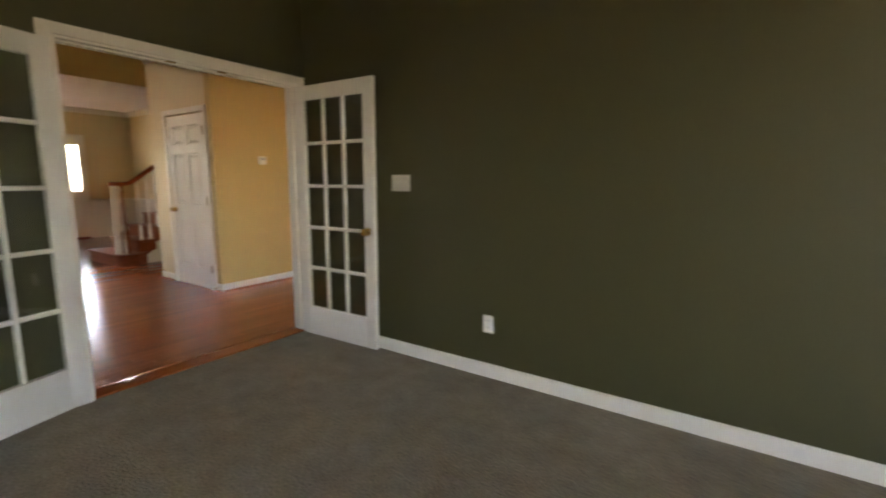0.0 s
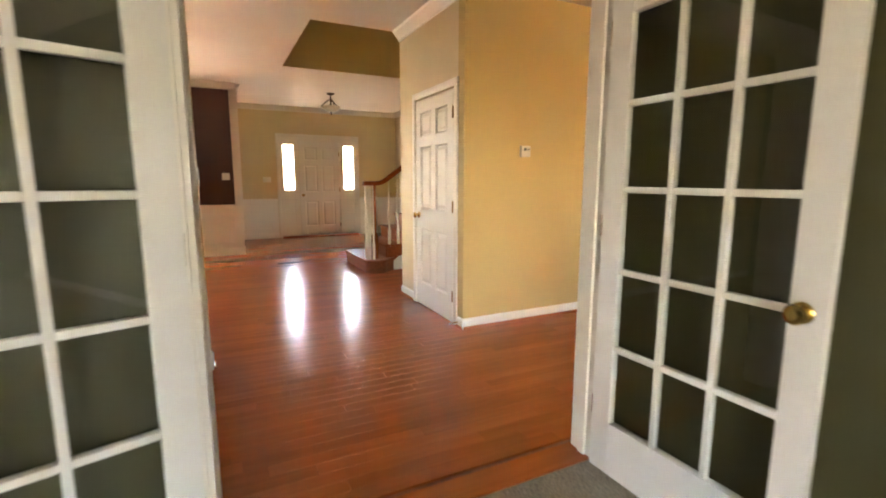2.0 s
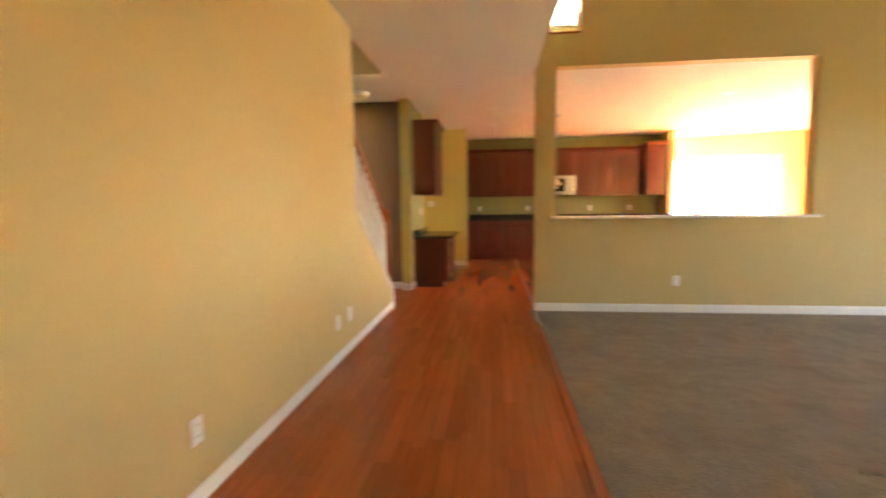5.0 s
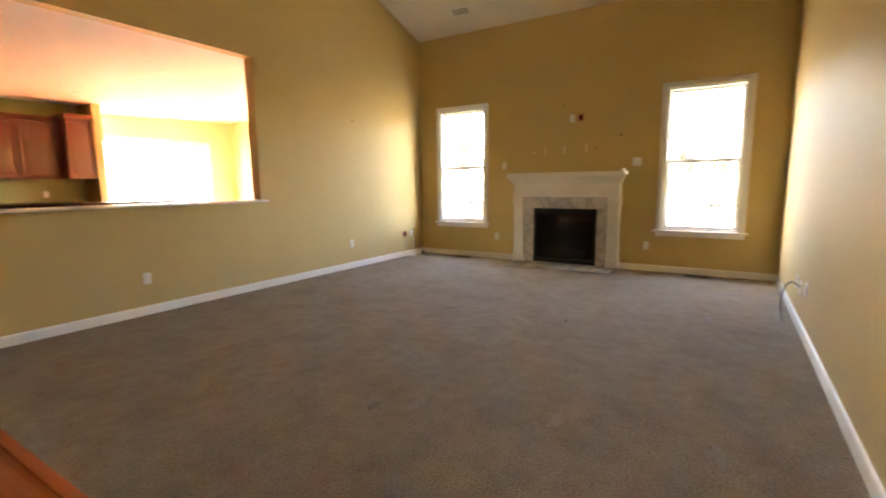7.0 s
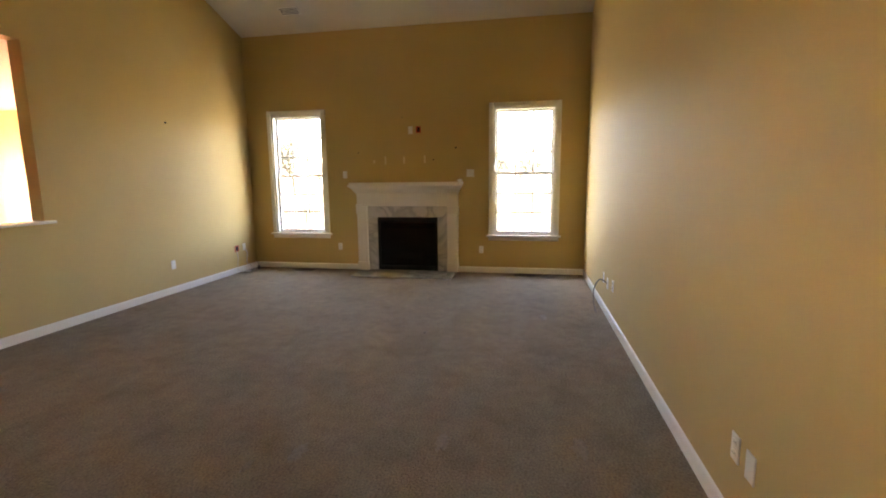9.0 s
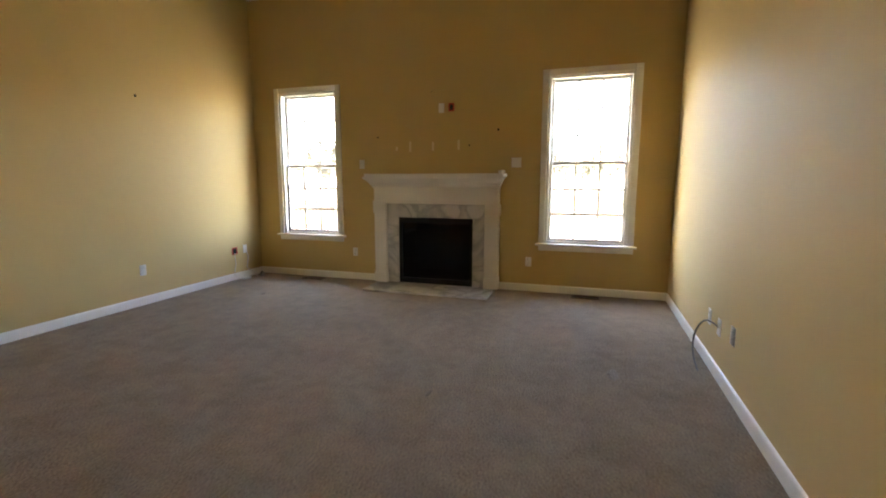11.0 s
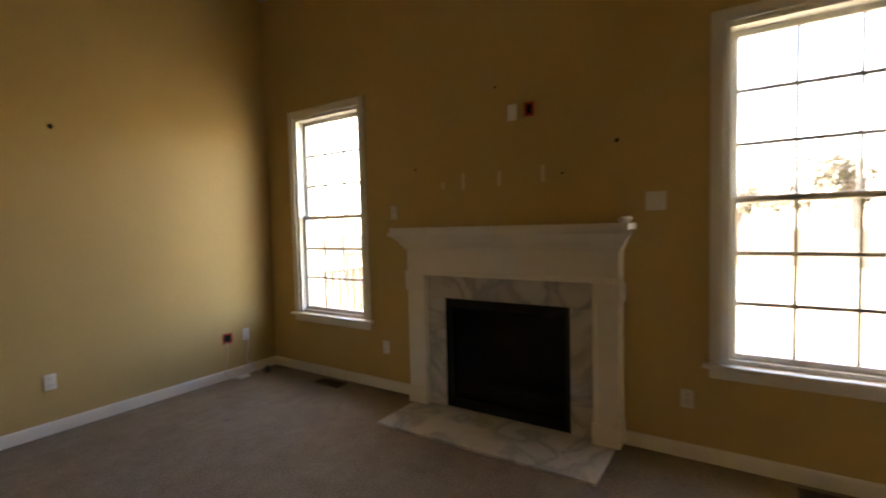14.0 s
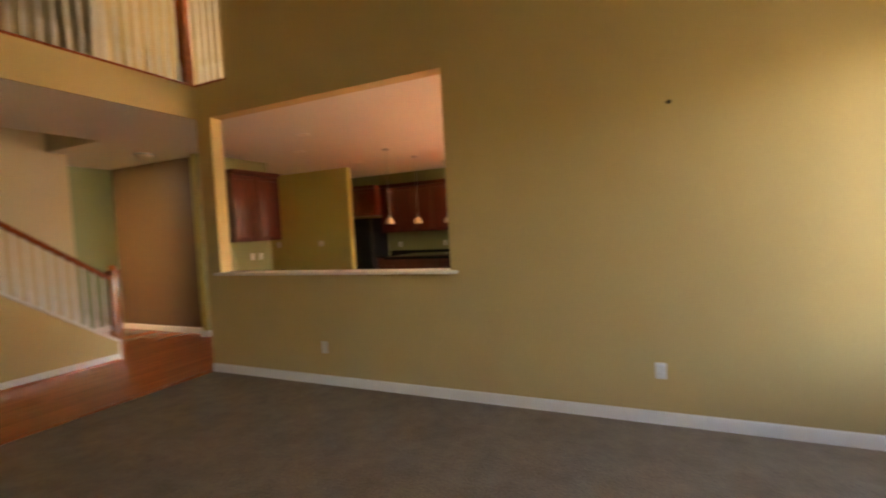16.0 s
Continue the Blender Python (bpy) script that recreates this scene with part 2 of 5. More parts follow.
def finish(name, bm, mats, smooth=True):
    bmesh.ops.recalc_face_normals(bm, faces=bm.faces)
    me = bpy.data.meshes.new(name)
    bm.to_mesh(me)
    bm.free()
    for m in (mats if isinstance(mats, (list, tuple)) else [mats]):
        me.materials.append(m)
    if smooth:
        me.shade_smooth()
        me.set_sharp_from_angle(angle=radians(20))
    return me


def part(name, bm, mat, parent, label="", at=None):
    ob = new(name, finish(name, bm, mat))
    ob.parent = parent
    if at is not None:
        ob.matrix_basis = at
    return tagged(ob, label)


def thing(name, m, label, category, group=""):
    ob = new(name)
    ob.matrix_basis = m
    ob.empty_display_size = 0.1
    return tagged(ob, label, category, group)


def solo(name, bm, mat, label, category, group="", kind=""):
    return tagged(new(name, finish(name, bm, mat)), label, category, group, kind)


def setting(name, bm, mat, label, category):
    return tagged(new(name, finish(name, bm, mat)), label, category, kind="structure")


def wall(name, axis, lo, hi, a0, a1, z0, z1, m_lo, m_hi, m_edge, openings=(), label="", category="wall", top=None):
    """A wall across x or y from lo to hi, along a0..a1, with openings (a0, a1, z0, z1) through it; top(a) may lower its top edge."""
    A = sorted({a0, a1, *[v for o in openings for v in o[:2] if a0 < v < a1]})
    Z = sorted({z0, z1, *[v for o in openings for v in o[2:] if z0 < v < z1]})
    solid = {(i, j): not any(o[0] <= (A[i] + A[i + 1]) / 2 <= o[1] and o[2] <= (Z[j] + Z[j + 1]) / 2 <= o[3] for o in openings)
             for i in range(len(A) - 1) for j in range(len(Z) - 1)}
    bm = bmesh.new()

    def quad(pts, k):
        vs = [bm.verts.new((w, a, z) if axis == "x" else (a, w, z)) for w, a, z in pts]
        bm.faces.new(vs).material_index = k

    def h(i, j):
        return min(Z[j], top(A[i])) if top else Z[j]

    for (i, j), s in solid.items():
        if not s:
            continue
        u, v = A[i], A[i + 1]
        p, q, p1, q1 = h(i, j), h(i, j + 1), h(i + 1, j), h(i + 1, j + 1)
        quad([(lo, u, p), (lo, v, p1), (lo, v, q1), (lo, u, q)], 0)
        quad([(hi, u, p), (hi, v, p1), (hi, v, q1), (hi, u, q)], 1)
        if not solid.get((i - 1, j)):
            quad([(lo, u, p), (hi, u, p), (hi, u, q), (lo, u, q)], 2)
        if not solid.get((i + 1, j)):
            quad([(lo, v, p1), (hi, v, p1), (hi, v, q1), (lo, v, q1)], 2)
        if not solid.get((i, j - 1)):
            quad([(lo, u, p), (hi, u, p), (hi, v, p1), (lo, v, p1)], 2)
        if not solid.get((i, j + 1)):
            quad([(lo, u, q), (hi, u, q), (hi, v, q1), (lo, v, q1)], 2)
    bmesh.ops.remove_doubles(bm, verts=bm.verts, dist=0.0005)
    return setting(name, bm, [m_lo, m_hi, m_edge], label or "painted plaster wall", category)


def runs(name, axis, face, out, spans, z0, profile, mat, label, category="baseboard"):
    """Moulding along a wall face: profile of (out, height) pairs, over spans of the other axis."""
    bm = bmesh.new()
    for a, b in spans:
        pts = [(face + out * u, z0 + v) for u, v in profile]
        prism(bm, pts, "y" if axis == "x" else "x", a, b)
    return setting(name, bm, mat, label, category)


BASE = [(0, 0), (0.014, 0), (0.014, 0.072), (0.010, 0.083), (0.005, 0.089), (0, 0.092)]
SHOE = [(0.0145, 0), (0.032, 0), (0.030, 0.010), (0.024, 0.017), (0.0145, 0.021)]
CROWN = [(0, 0), (0.012, 0), (0.018, 0.02), (0.05, 0.055), (0.075, 0.078), (0.085, 0.10), (0, 0.10)]
RAIL = [(0, 0), (0.012, 0), (0.026, 0.012), (0.026, 0.040), (0.014, 0.055), (0, 0.06)]

# ---------------------------------------------------------------- the setting
HC = 2.82          # hall ceiling
EASTX, KY, SY = 3.24, 8.12, 2.57


def vault(x):
    return min(3.83 + (EASTX - x) * 0.335, 5.6)


WINS = [(6.785, 7.685), (3.03, 3.97)]
wall("wall_fireplace", "x", EASTX, 3.42, 2.43, 8.27, 0, 4.0, YELLOW, CREAM, YELLOW,
     [(a, b, 0.61, 2.565) for a, b in WINS] + [(4.86, 5.83, -0.1, 0.88)], "tan-yellow painted wall with two windows and a fireplace")
wall("wall_kitchen", "y", KY, 8.27, -3.28, 3.42, 0, 5.75, YELLOW, KITCHEN, YELLOW,
     [(-3.06, -0.285, 1.09, 2.815), (-3.4, -2.79, 3.17, 5.2)], "tan-yellow painted wall with a pass-through opening")
wall("wall_office", "y", 2.385, SY, -3.22, 3.42, 0, 5.75, GREEN, YELLOW, YELLOW, (), "painted wall, dark olive green on one side")
wall("wall_french_door", "x", -3.22, -3.09, -2.7, 2.385, 0, HC, YELLOW, GREEN, YELLOW, [(0.745, 2.315, -0.1, 2.05)], "painted wall with a double doorway")
wall("wall_dining_side", "x", -5.12, -5.01, -2.7, 0.72, 0, HC, CREAM, YELLOW, YELLOW, (), "yellow painted wall end beside the dining room")
wall("wall_stair_block", "x", -5.12, -5.01, 2.67, 6.72, 0, HC + 0.3, CREAM, YELLOW, YELLOW, (), "warm yellow painted hall wall")
wall("wall_closet", "y", 2.67, 2.80, -6.45, -5.12, 0, HC, CREAM, CREAM, CREAM, [(-6.02, -5.17, -0.1, 2.06)], "cream painted wall around a closet door")
wall("wall_closet_side", "x", -6.45, -6.33, 2.80, 8.119, 0, 5.2, CREAM, CREAM, CREAM, (), "cream painted wall beside the stairs")
wall("wall_dining_front", "x", -10.3, -10.15, -2.7, 1.20, 0, HC, CREAM, MAROON, CREAM, [(-0.715, 0.235, 0.53, 2.45)], "dark maroon painted dining wall with a window")
wall("wall_foyer_side", "y", 1.08, 1.20, -12.25, -10.3, 0, HC, CREAM, CREAM, CREAM, (), "cream painted foyer wall")
wall("wall_front", "x", -12.4, -12.25, 1.08, 4.88, 0, HC, CREAM, CREAM, CREAM, [(2.09, 3.78, -0.1, 2.19)], "cream painted front wall around the entrance")
wall("wall_foyer_right", "y", 4.76, 4.88, -12.25, -8.87, 0, HC, CREAM, CREAM, CREAM, (), "cream painted foyer wall")
wall("wall_stairwell", "x", -8.87, -8.75, 3.9, 6.2, 0, 5.2, CREAM, CREAM, CREAM, (), "cream painted stairwell wall")
wall("wall_stair_back", "y", 6.1, 6.2, -8.75, -6.45, 0, 5.2, CREAM, CREAM, CREAM, (), "cream painted wall behind the stairs")
wall("wall_south", "y", -2.85, -2.7, -10.3, 3.42, 0, HC, CREAM, GREEN, CREAM, (), "painted rear wall")
wall("wall_office_east", "x", 3.30, 3.42, -2.7, 2.43, 0, HC, GREEN, CREAM, WHITE, [(-2.5, -1.5, 0.5, 2.5), (-1.3, -0.3, 0.5, 2.5)], "green painted office wall with two windows")
wall("wall_back_hall_ceiling_edge", "x", -6.45, -6.33, 8.12, 8.36, 0, HC, CREAM, CREAM, CREAM, (), "cream painted wall end")
wall("wall_back_hall", "y", 9.55, 9.70, -7.4, -5.14, 0, HC, BROWN, KITCHEN, KITCHEN, (), "brown wall of the back hall, paint darkened for its dimness")
wall("wall_back_hall_west", "x", -7.5, -7.4, 6.2, 9.70, 0, HC, SAGE, SAGE, SAGE, (), "sage green painted end wall of the back hall")
wall("wall_back_hall_south", "y", 6.2, 6.3, -7.4, -6.45, 0, HC, BROWN, BROWN, BROWN, (), "brown wall, paint darkened for the dim back hall")
wall("wall_desk", "x", -5.14, -5.0, 9.40, 10.80, 0, HC, BROWN, KITCHEN_SHADED, KITCHEN, (), "olive wall behind the desk, its shade put into darker paint")
wall("wall_pantry", "y", 12.25, 12.38, -7.2, -4.32, 0, HC, KITCHEN, KITCHEN, KITCHEN, (), "olive-yellow painted kitchen wall")
wall("wall_pantry_west", "x", -7.3, -7.2, 9.70, 12.38, 0, HC, KITCHEN, KITCHEN, KITCHEN, (), "olive-yellow painted wall")
wall("wall_kitchen_west", "x", -5.5, -5.38, 12.38, 14.0, 0, HC, KITCHEN, KITCHEN, KITCHEN, (), "olive-yellow painted wall")
wall("wall_kitchen_north", "y", 13.86, 14.0, -5.5, 0.02, 0, HC, KITCHEN_SHADED, CREAM, KITCHEN, (), "olive wall behind the cabinets, its shade put into darker paint")
wall("wall_nook_return", "x", 0.02, 0.16, 13.2, 14.6, 0, HC, KITCHEN, YELLOW, YELLOW, (), "yellow painted wall end")
wall("wall_nook_north", "y", 14.6, 14.75, 0.02, 3.9, 0, 3.6, CREAM, CREAM, WHITE, [(0.35, 3.1, 0.05, 2.4)], "yellow painted wall with a wide glazed opening")
wall("wall_nook_east", "x", 3.75, 3.9, 8.27, 14.6, 0, 3.6, CREAM, CREAM, WHITE, [(9.6, 12.9, 0.5, 2.4)], "yellow painted wall with a wide window")
wall("wall_nook_south", "y", 8.13, 8.27, 3.42, 3.9, 0, 3.6, CREAM, CREAM, CREAM, (), "yellow painted wall")

# stair block: sloping knee wall below the back stair rail
bm = bmesh.new()
prism(bm, [(6.72, 0), (8.10, 0), (8.10, 0.24), (6.72, 1.20)], "x", -5.12, -5.01)
setting("wall_knee", bm, YELLOW, "yellow sloping knee wall below the stair rail", "wall")
bm = bmesh.new()
prism(bm, [(6.72, 1.203), (8.12, 0.230), (8.12, 0.262), (6.72, 1.236)], "x", -5.14, -4.99)
bx(bm, -5.14, -4.99, 8.101, 8.12, 0.0, 0.232)
setting("trim_knee_cap", bm, WHITE, "white painted cap along the sloping knee wall", "trim")

# ceilings
def slab(name, x0, x1, y0, y1, z0, z1, mat, label, category="ceiling"):
    return setting(name, block(x0, x1, y0, y1, z0, z1), mat, label, category)


slab("ceiling_office", -3.22, 3.42, -2.85, 2.43, HC, HC + 0.15, CEIL, "flat painted office ceiling")
slab("ceiling_hall_south", -5.12, -3.22, -2.85, 2.57, HC, HC + 0.15, CEIL, "flat painted hall ceiling")
slab("ceiling_dining", -12.4, -5.12, -2.85, 1.62, HC, HC + 0.15, CEIL, "flat painted dining room ceiling")
slab("ceiling_foyer", -12.4, -8.66, 1.62, 6.3, HC, HC + 0.15, CEIL, "flat painted foyer ceiling")
slab("ceiling_foyer_edge", -6.36, -5.12, 1.62, 2.80, HC, HC + 0.15, CEIL, "flat painted ceiling beside the stair void")
setting("ceiling_loft_floor", block(-5.08, -3.28, SY, 9.5, HC, 3.17), [CEIL], "painted hall ceiling below the loft", "ceiling")
slab("ceiling_back_hall", -7.5, -5.08, 8.24, 9.5, HC, HC + 0.15, CEIL, "flat painted back hall ceiling")
slab("ceiling_kitchen", -7.5, 0.6, 9.5, 14.0, HC, HC + 0.15, CEIL, "flat painted kitchen ceiling")
slab("ceiling_kitchen_front", -3.28, 0.6, 8.27, 9.5, HC, HC + 0.15, CEIL, "flat painted kitchen ceiling")
bm = bmesh.new()
prism(bm, [(0.6, HC), (3.9, 2.95), (3.9, 3.1), (0.6, HC + 0.15)], "y", 8.27, 14.75)
setting("ceiling_nook", bm, CEIL, "painted breakfast nook ceiling", "ceiling")
bm = bmesh.new()
prism(bm, [(3.42, vault(3.42)), (-2.05, vault(-2.05)), (-6.7, 5.6), (-6.7, 5.75), (-2.05, 5.75), (3.42, vault(3.42) + 0.15)], "y", 2.43, 8.27)
setting("ceiling_vault", bm, CEIL, "white painted vaulted living room ceiling", "ceiling")
setting("trim_loft_fascia", block(-3.28, -3.262, SY, KY, HC, 3.17), YELLOW, "yellow painted edge of the loft floor", "trim")
wall("wall_loft", "x", -6.7, -6.6, 2.43, 9.5, HC + 0.3, 5.6, CREAM, CREAM, CREAM, (), "cream painted loft wall")
wall("wall_loft_end", "y", 9.4, 9.5, -6.6, -1.5, 3.17, 5.6, CREAM, CREAM, CREAM, [(-3.1, -2.0, 3.7, 5.2)], "cream painted loft wall")
wall("wall_loft_side", "x", -1.6, -1.5, 8.27, 9.4, 3.17, 5.6, CREAM, CREAM, CREAM, (), "cream painted loft wall")
wall("wall_loft_south", "y", 2.42, 2.60, -6.6, -3.22, 3.172, 5.6, CREAM, CREAM, CREAM, (), "cream painted loft wall")
slab("floor_loft_end", -3.28, -1.5, 8.27, 9.5, HC + 0.15, 3.17, CARPET, "carpeted loft floor", "floor")
slab("ceiling_loft_end", -6.7, -1.5, 8.27, 9.5, 5.6, 5.75, CEIL, "painted loft ceiling")
wall("wall_stair_void_north", "y", 8.12, 8.24, -7.5, -5.08, HC, 5.6, CREAM, CREAM, CEIL, (), "cream painted face of the back stair void")
wall("wall_stair_void_south", "y", 2.68, 2.80, -6.33, -5.12, HC + 0.15, 5.6, CREAM, CREAM, CREAM, (), "cream painted face of the back stair void")
# void over the front stairs
wall("wall_void_west", "x", -8.66, -8.54, 1.62, 3.9, HC, 5.2, YELLOW, YELLOW, CEIL, (), "tan painted face of the stair void")
wall("wall_void_south", "y", 1.62, 1.75, -8.54, -6.46, HC, 5.2, YELLOW, YELLOW, CEIL, (), "tan painted face of the stair void")
wall("wall_void_east", "x", -6.46, -6.36, 1.62, 6.2, HC, 5.2, YELLOW, YELLOW, CEIL, (), "tan painted face of the stair void")
slab("ceiling_void", -8.87, -6.34, 1.6, 6.2, 5.2, 5.35, CEIL, "painted ceiling of the stair void")
slab("ceiling_back_stair", -6.34, -5.08, 2.8, 8.12, 5.2, 5.35, CEIL, "painted ceiling over the back stairs")

# floors
setting("floor_base", block(-12.4, 3.9, -2.85, 14.75, -0.2, -0.02), STONE, "floor slab below the boards and carpet", "floor")
slab("floor_living_carpet", -3.28, EASTX, SY, KY, -0.02, 0.0, CARPET, "worn grey-brown wall-to-wall carpet", "floor")
slab("floor_office_carpet", -3.10, 3.30, -2.7, 2.385, -0.02, 0.0, CARPET2, "grey-brown office carpet", "floor")
setting("trim_threshold_office", block(-3.24, -3.10, 0.745, 2.315, -0.02, 0.012, 0.005), PLANKS, "oak threshold strip", "trim")
setting("trim_threshold_living", block(-3.33, -3.27, SY, KY, -0.02, 0.014, 0.006), PLANKS, "oak threshold strip along the carpet", "trim")

# baseboards, shoe moulding, crown
def base(name, axis, face, out, spans, shoe=False):
    runs("baseboard_" + name, axis, face, out, spans, 0, BASE, WHITE, "white painted baseboard")
    if shoe:
        runs("trim_shoe_" + name, axis, face, out, spans, 0, SHOE, PLANKS, "oak quarter-round shoe moulding", "trim")


base("fireplace", "x", EASTX, -1, [(SY, 4.516), (6.174, KY)])
base("kitchen", "y", KY, -1, [(-3.28, EASTX)])
base("south", "y", SY, 1, [(-3.22, EASTX)])
base("office", "y", 2.385, -1, [(-3.09, 3.3)])
base("office_west", "x", -3.09, 1, [(-2.7, 0.68)])
base("hall", "x", -5.01, 1, [(2.67, 8.10)], True)
base("hall_corner", "y", 2.67, -1, [(-5.10, -4.996)], True)
base("closet", "y", 2.67, -1, [(-6.45, -6.10)], True)
base("dining", "x", -5.01, 1, [(-2.7, 0.72)], True)
base("dining_end", "y", 0.72, 1, [(-5.12, -4.996)], True)
base("back_hall", "y", 9.55, -1, [(-7.4, -5.14)])
base("desk_end", "y", 9.40, -1, [(-5.14, -4.986)])
base("back_hall_end", "x", -5.0, 1, [(9.40, 9.64)])
base("back_hall_west", "x", -7.4, 1, [(6.3, 9.55)])
base("pantry", "y", 12.25, -1, [(-7.2, -4.32)])
base("french", "x", -3.22, -1, [(-2.7, 0.68), (2.38, SY)], True)
runs("trim_crown_front", "x", -12.25, 1, [(1.2, 4.76)], HC - 0.10, CROWN, WHITE, "white crown moulding", "trim")
runs("trim_crown_foyer", "y", 4.76, -1, [(-12.25, -8.87)], HC - 0.10, CROWN, WHITE, "white crown moulding", "trim")
runs("trim_crown_foyer_side", "y", 1.20, 1, [(-12.25, -10.15)], HC - 0.10, CROWN, WHITE, "white crown moulding", "trim")
runs("trim_crown_dining", "x", -10.15, 1, [(-2.7, 1.2)], HC - 0.10, CROWN, WHITE, "white crown moulding", "trim")
runs("trim_crown_closet", "y", 2.67, -1, [(-6.45, -5.01)], HC - 0.10, CROWN, WHITE, "white crown moulding", "trim")


# ---------------------------------------------------------------- windows
def window(name, axis, face, out, a0, a1, z0, z1, depth, label, cols=3, rows=3, casing=0.07, sill=True, grid=True, glass=None):
    """A double-hung window set in its opening: casing and stool on the room side, two sashes with muntins and panes."""
    w, h = a1 - a0, z1 - z0
    if axis == "x":
        m = pose(face, (a0 + a1) / 2, z0, 0, 0, -90 if out < 0 else 90)
    else:
        m = pose((a0 + a1) / 2, face, z0, 0, 0, 0 if out < 0 else 180)
    t = tagged(thing(name, m, label, "window"), kind="structure")
    # local: x along the wall, +y towards the outdoors, z up from the opening's foot
    c = casing
    if c:
        part("side_casing", block(-w / 2 - c, -w / 2, -0.018, 0.0, -0.0, h + c, 0.005), WHITE, t)
        part("side_casing", block(w / 2, w / 2 + c, -0.018, 0.0, -0.0, h + c, 0.005), WHITE, t)
        part("head_casing", block(-w / 2 + 0.001, w / 2 - 0.001, -0.018, 0.0, h, h + c, 0.005), WHITE, t)
    if sill:
        part("sill", block(-w / 2 - c - 0.035, w / 2 + c + 0.035, -0.05, 0.02, -0.028, -0.001, 0.008), WHITE, t)
        part("apron", block(-w / 2 - c, w / 2 + c, -0.015, 0.0, -0.09, -0.029, 0.004), WHITE, t)
    j = 0.03
    bm = bx(bmesh.new(), -w / 2, -w / 2 + j, 0.002, depth, 0, h)
    bx(bm, w / 2 - j, w / 2, 0.002, depth, 0, h)
    bx(bm, -w / 2 + j, w / 2 - j, 0.002, depth, h - j, h)
    bx(bm, -w / 2 + j, w / 2 - j, 0.021, depth, 0, j * 0.8)
    part("window_frame", bm, WHITE, t)
    mid = h * 0.49
    for k, (s0, s1, y) in enumerate(((j * 0.8, mid + 0.02, 0.055), (mid - 0.02, h - j, 0.095))):
        x0, x1, f = -w / 2 + j, w / 2 - j, 0.036
        bm = bx(bmesh.new(), x0, x0 + f, y, y + 0.03, s0, s1, 0.004)
        bx(bm, x1 - f, x1, y, y + 0.03, s0, s1, 0.004)
        bx(bm, x0 + f, x1 - f, y, y + 0.03, s0, s0 + f, 0.004)
        bx(bm, x0 + f, x1 - f, y, y + 0.03, s1 - f, s1, 0.004)
        s = part("lower_sash" if k == 0 else "upper_sash", bm, WHITE, t)
        gx0, gx1, gz0, gz1 = x0 + f, x1 - f, s0 + f, s1 - f
        if grid:
            for i in range(1, cols):
                xx = gx0 + (gx1 - gx0) * i / cols
                part("muntin", block(xx - 0.011, xx + 0.011, y + 0.008, y + 0.02, gz0, gz1), WHITE, s)
            for i in range(1, rows):
                zz = gz0 + (gz1 - gz0) * i / rows
                part("muntin", block(gx0, gx1, y + 0.0085, y + 0.0195, zz - 0.011, zz + 0.011), WHITE, s)
        g = part("pane", block(gx0, gx1, y + 0.013, y + 0.016, gz0, gz1), glass or GLASS, s)
        g.visible_shadow = glass is not None
    return t


window("window_1", "x", EASTX, -1, 6.785, 7.685, 0.61, 2.565, 0.16, "white double-hung window with a divided grid")
window("window_2", "x", EASTX, -1, 3.03, 3.97, 0.61, 2.565, 0.16, "white double-hung window with a divided grid")
window("window_3", "x", -10.15, 1, -0.715, 0.235, 0.53, 2.45, 0.13, "white double-hung dining room window", grid=False)
window("window_4", "x", 3.30, -1, -2.5, -1.5, 0.5, 2.5, 0.11, "white double-hung office window")
window("window_7", "x", 3.30, -1, -1.3, -0.3, 0.5, 2.5, 0.11, "white double-hung office window")
window("window_5", "x", 3.75, -1, 9.6, 12.9, 0.5, 2.4, 0.13, "wide white breakfast nook window", grid=False)


def patio_door(name, x0, x1, y, z1):
    t = tagged(thing(name, pose((x0 + x1) / 2, y, 0.05), "white sliding glass patio door", "door"), kind="structure")
    w, h = x1 - x0, z1 - 0.05
    bm = bx(bmesh.new(), -w / 2, -w / 2 + 0.05, 0.01, 0.13, 0, h)
    bx(bm, w / 2 - 0.05, w / 2, 0.01, 0.13, 0, h)
    bx(bm, -w / 2 + 0.05, w / 2 - 0.05, 0.01, 0.13, h - 0.05, h)
    bx(bm, -w / 2 + 0.05, w / 2 - 0.05, 0.01, 0.13, 0, 0.04)
    part("door_frame", bm, WHITE, t)
    n = 3
    for k in range(n):
        a, b = -w / 2 + 0.05 + (w - 0.1) * k / n, -w / 2 + 0.05 + (w - 0.1) * (k + 1) / n
        yy = 0.04 if k % 2 else 0.08
        bm = bx(bmesh.new(), a, a + 0.07, yy, yy + 0.035, 0.04, h - 0.05, 0.004)
        bx(bm, b - 0.07, b, yy, yy + 0.035, 0.04, h - 0.05, 0.004)
        bx(bm, a + 0.07, b - 0.07, yy, yy + 0.035, 0.04, 0.14, 0.004)
        bx(bm, a + 0.07, b - 0.07, yy, yy + 0.035, h - 0.12, h - 0.05, 0.004)
        s = part("glazed_leaf", bm, WHITE, t)
        part("pane", block(a + 0.07, b - 0.07, yy + 0.015, yy + 0.02, 0.14, h - 0.12), GLASS, s).visible_shadow = False
    return t


# Assumed window, added so the loft behind the balusters is bright.
window("window_6", "y", 9.4, -1, -3.1, -2.0, 3.7, 5.2, 0.09, "assumed loft window with obscured glass, added to brighten the loft", grid=False, glass=OBSCURED)
patio_door("door_patio", 0.35, 3.1, 14.6, 2.4)


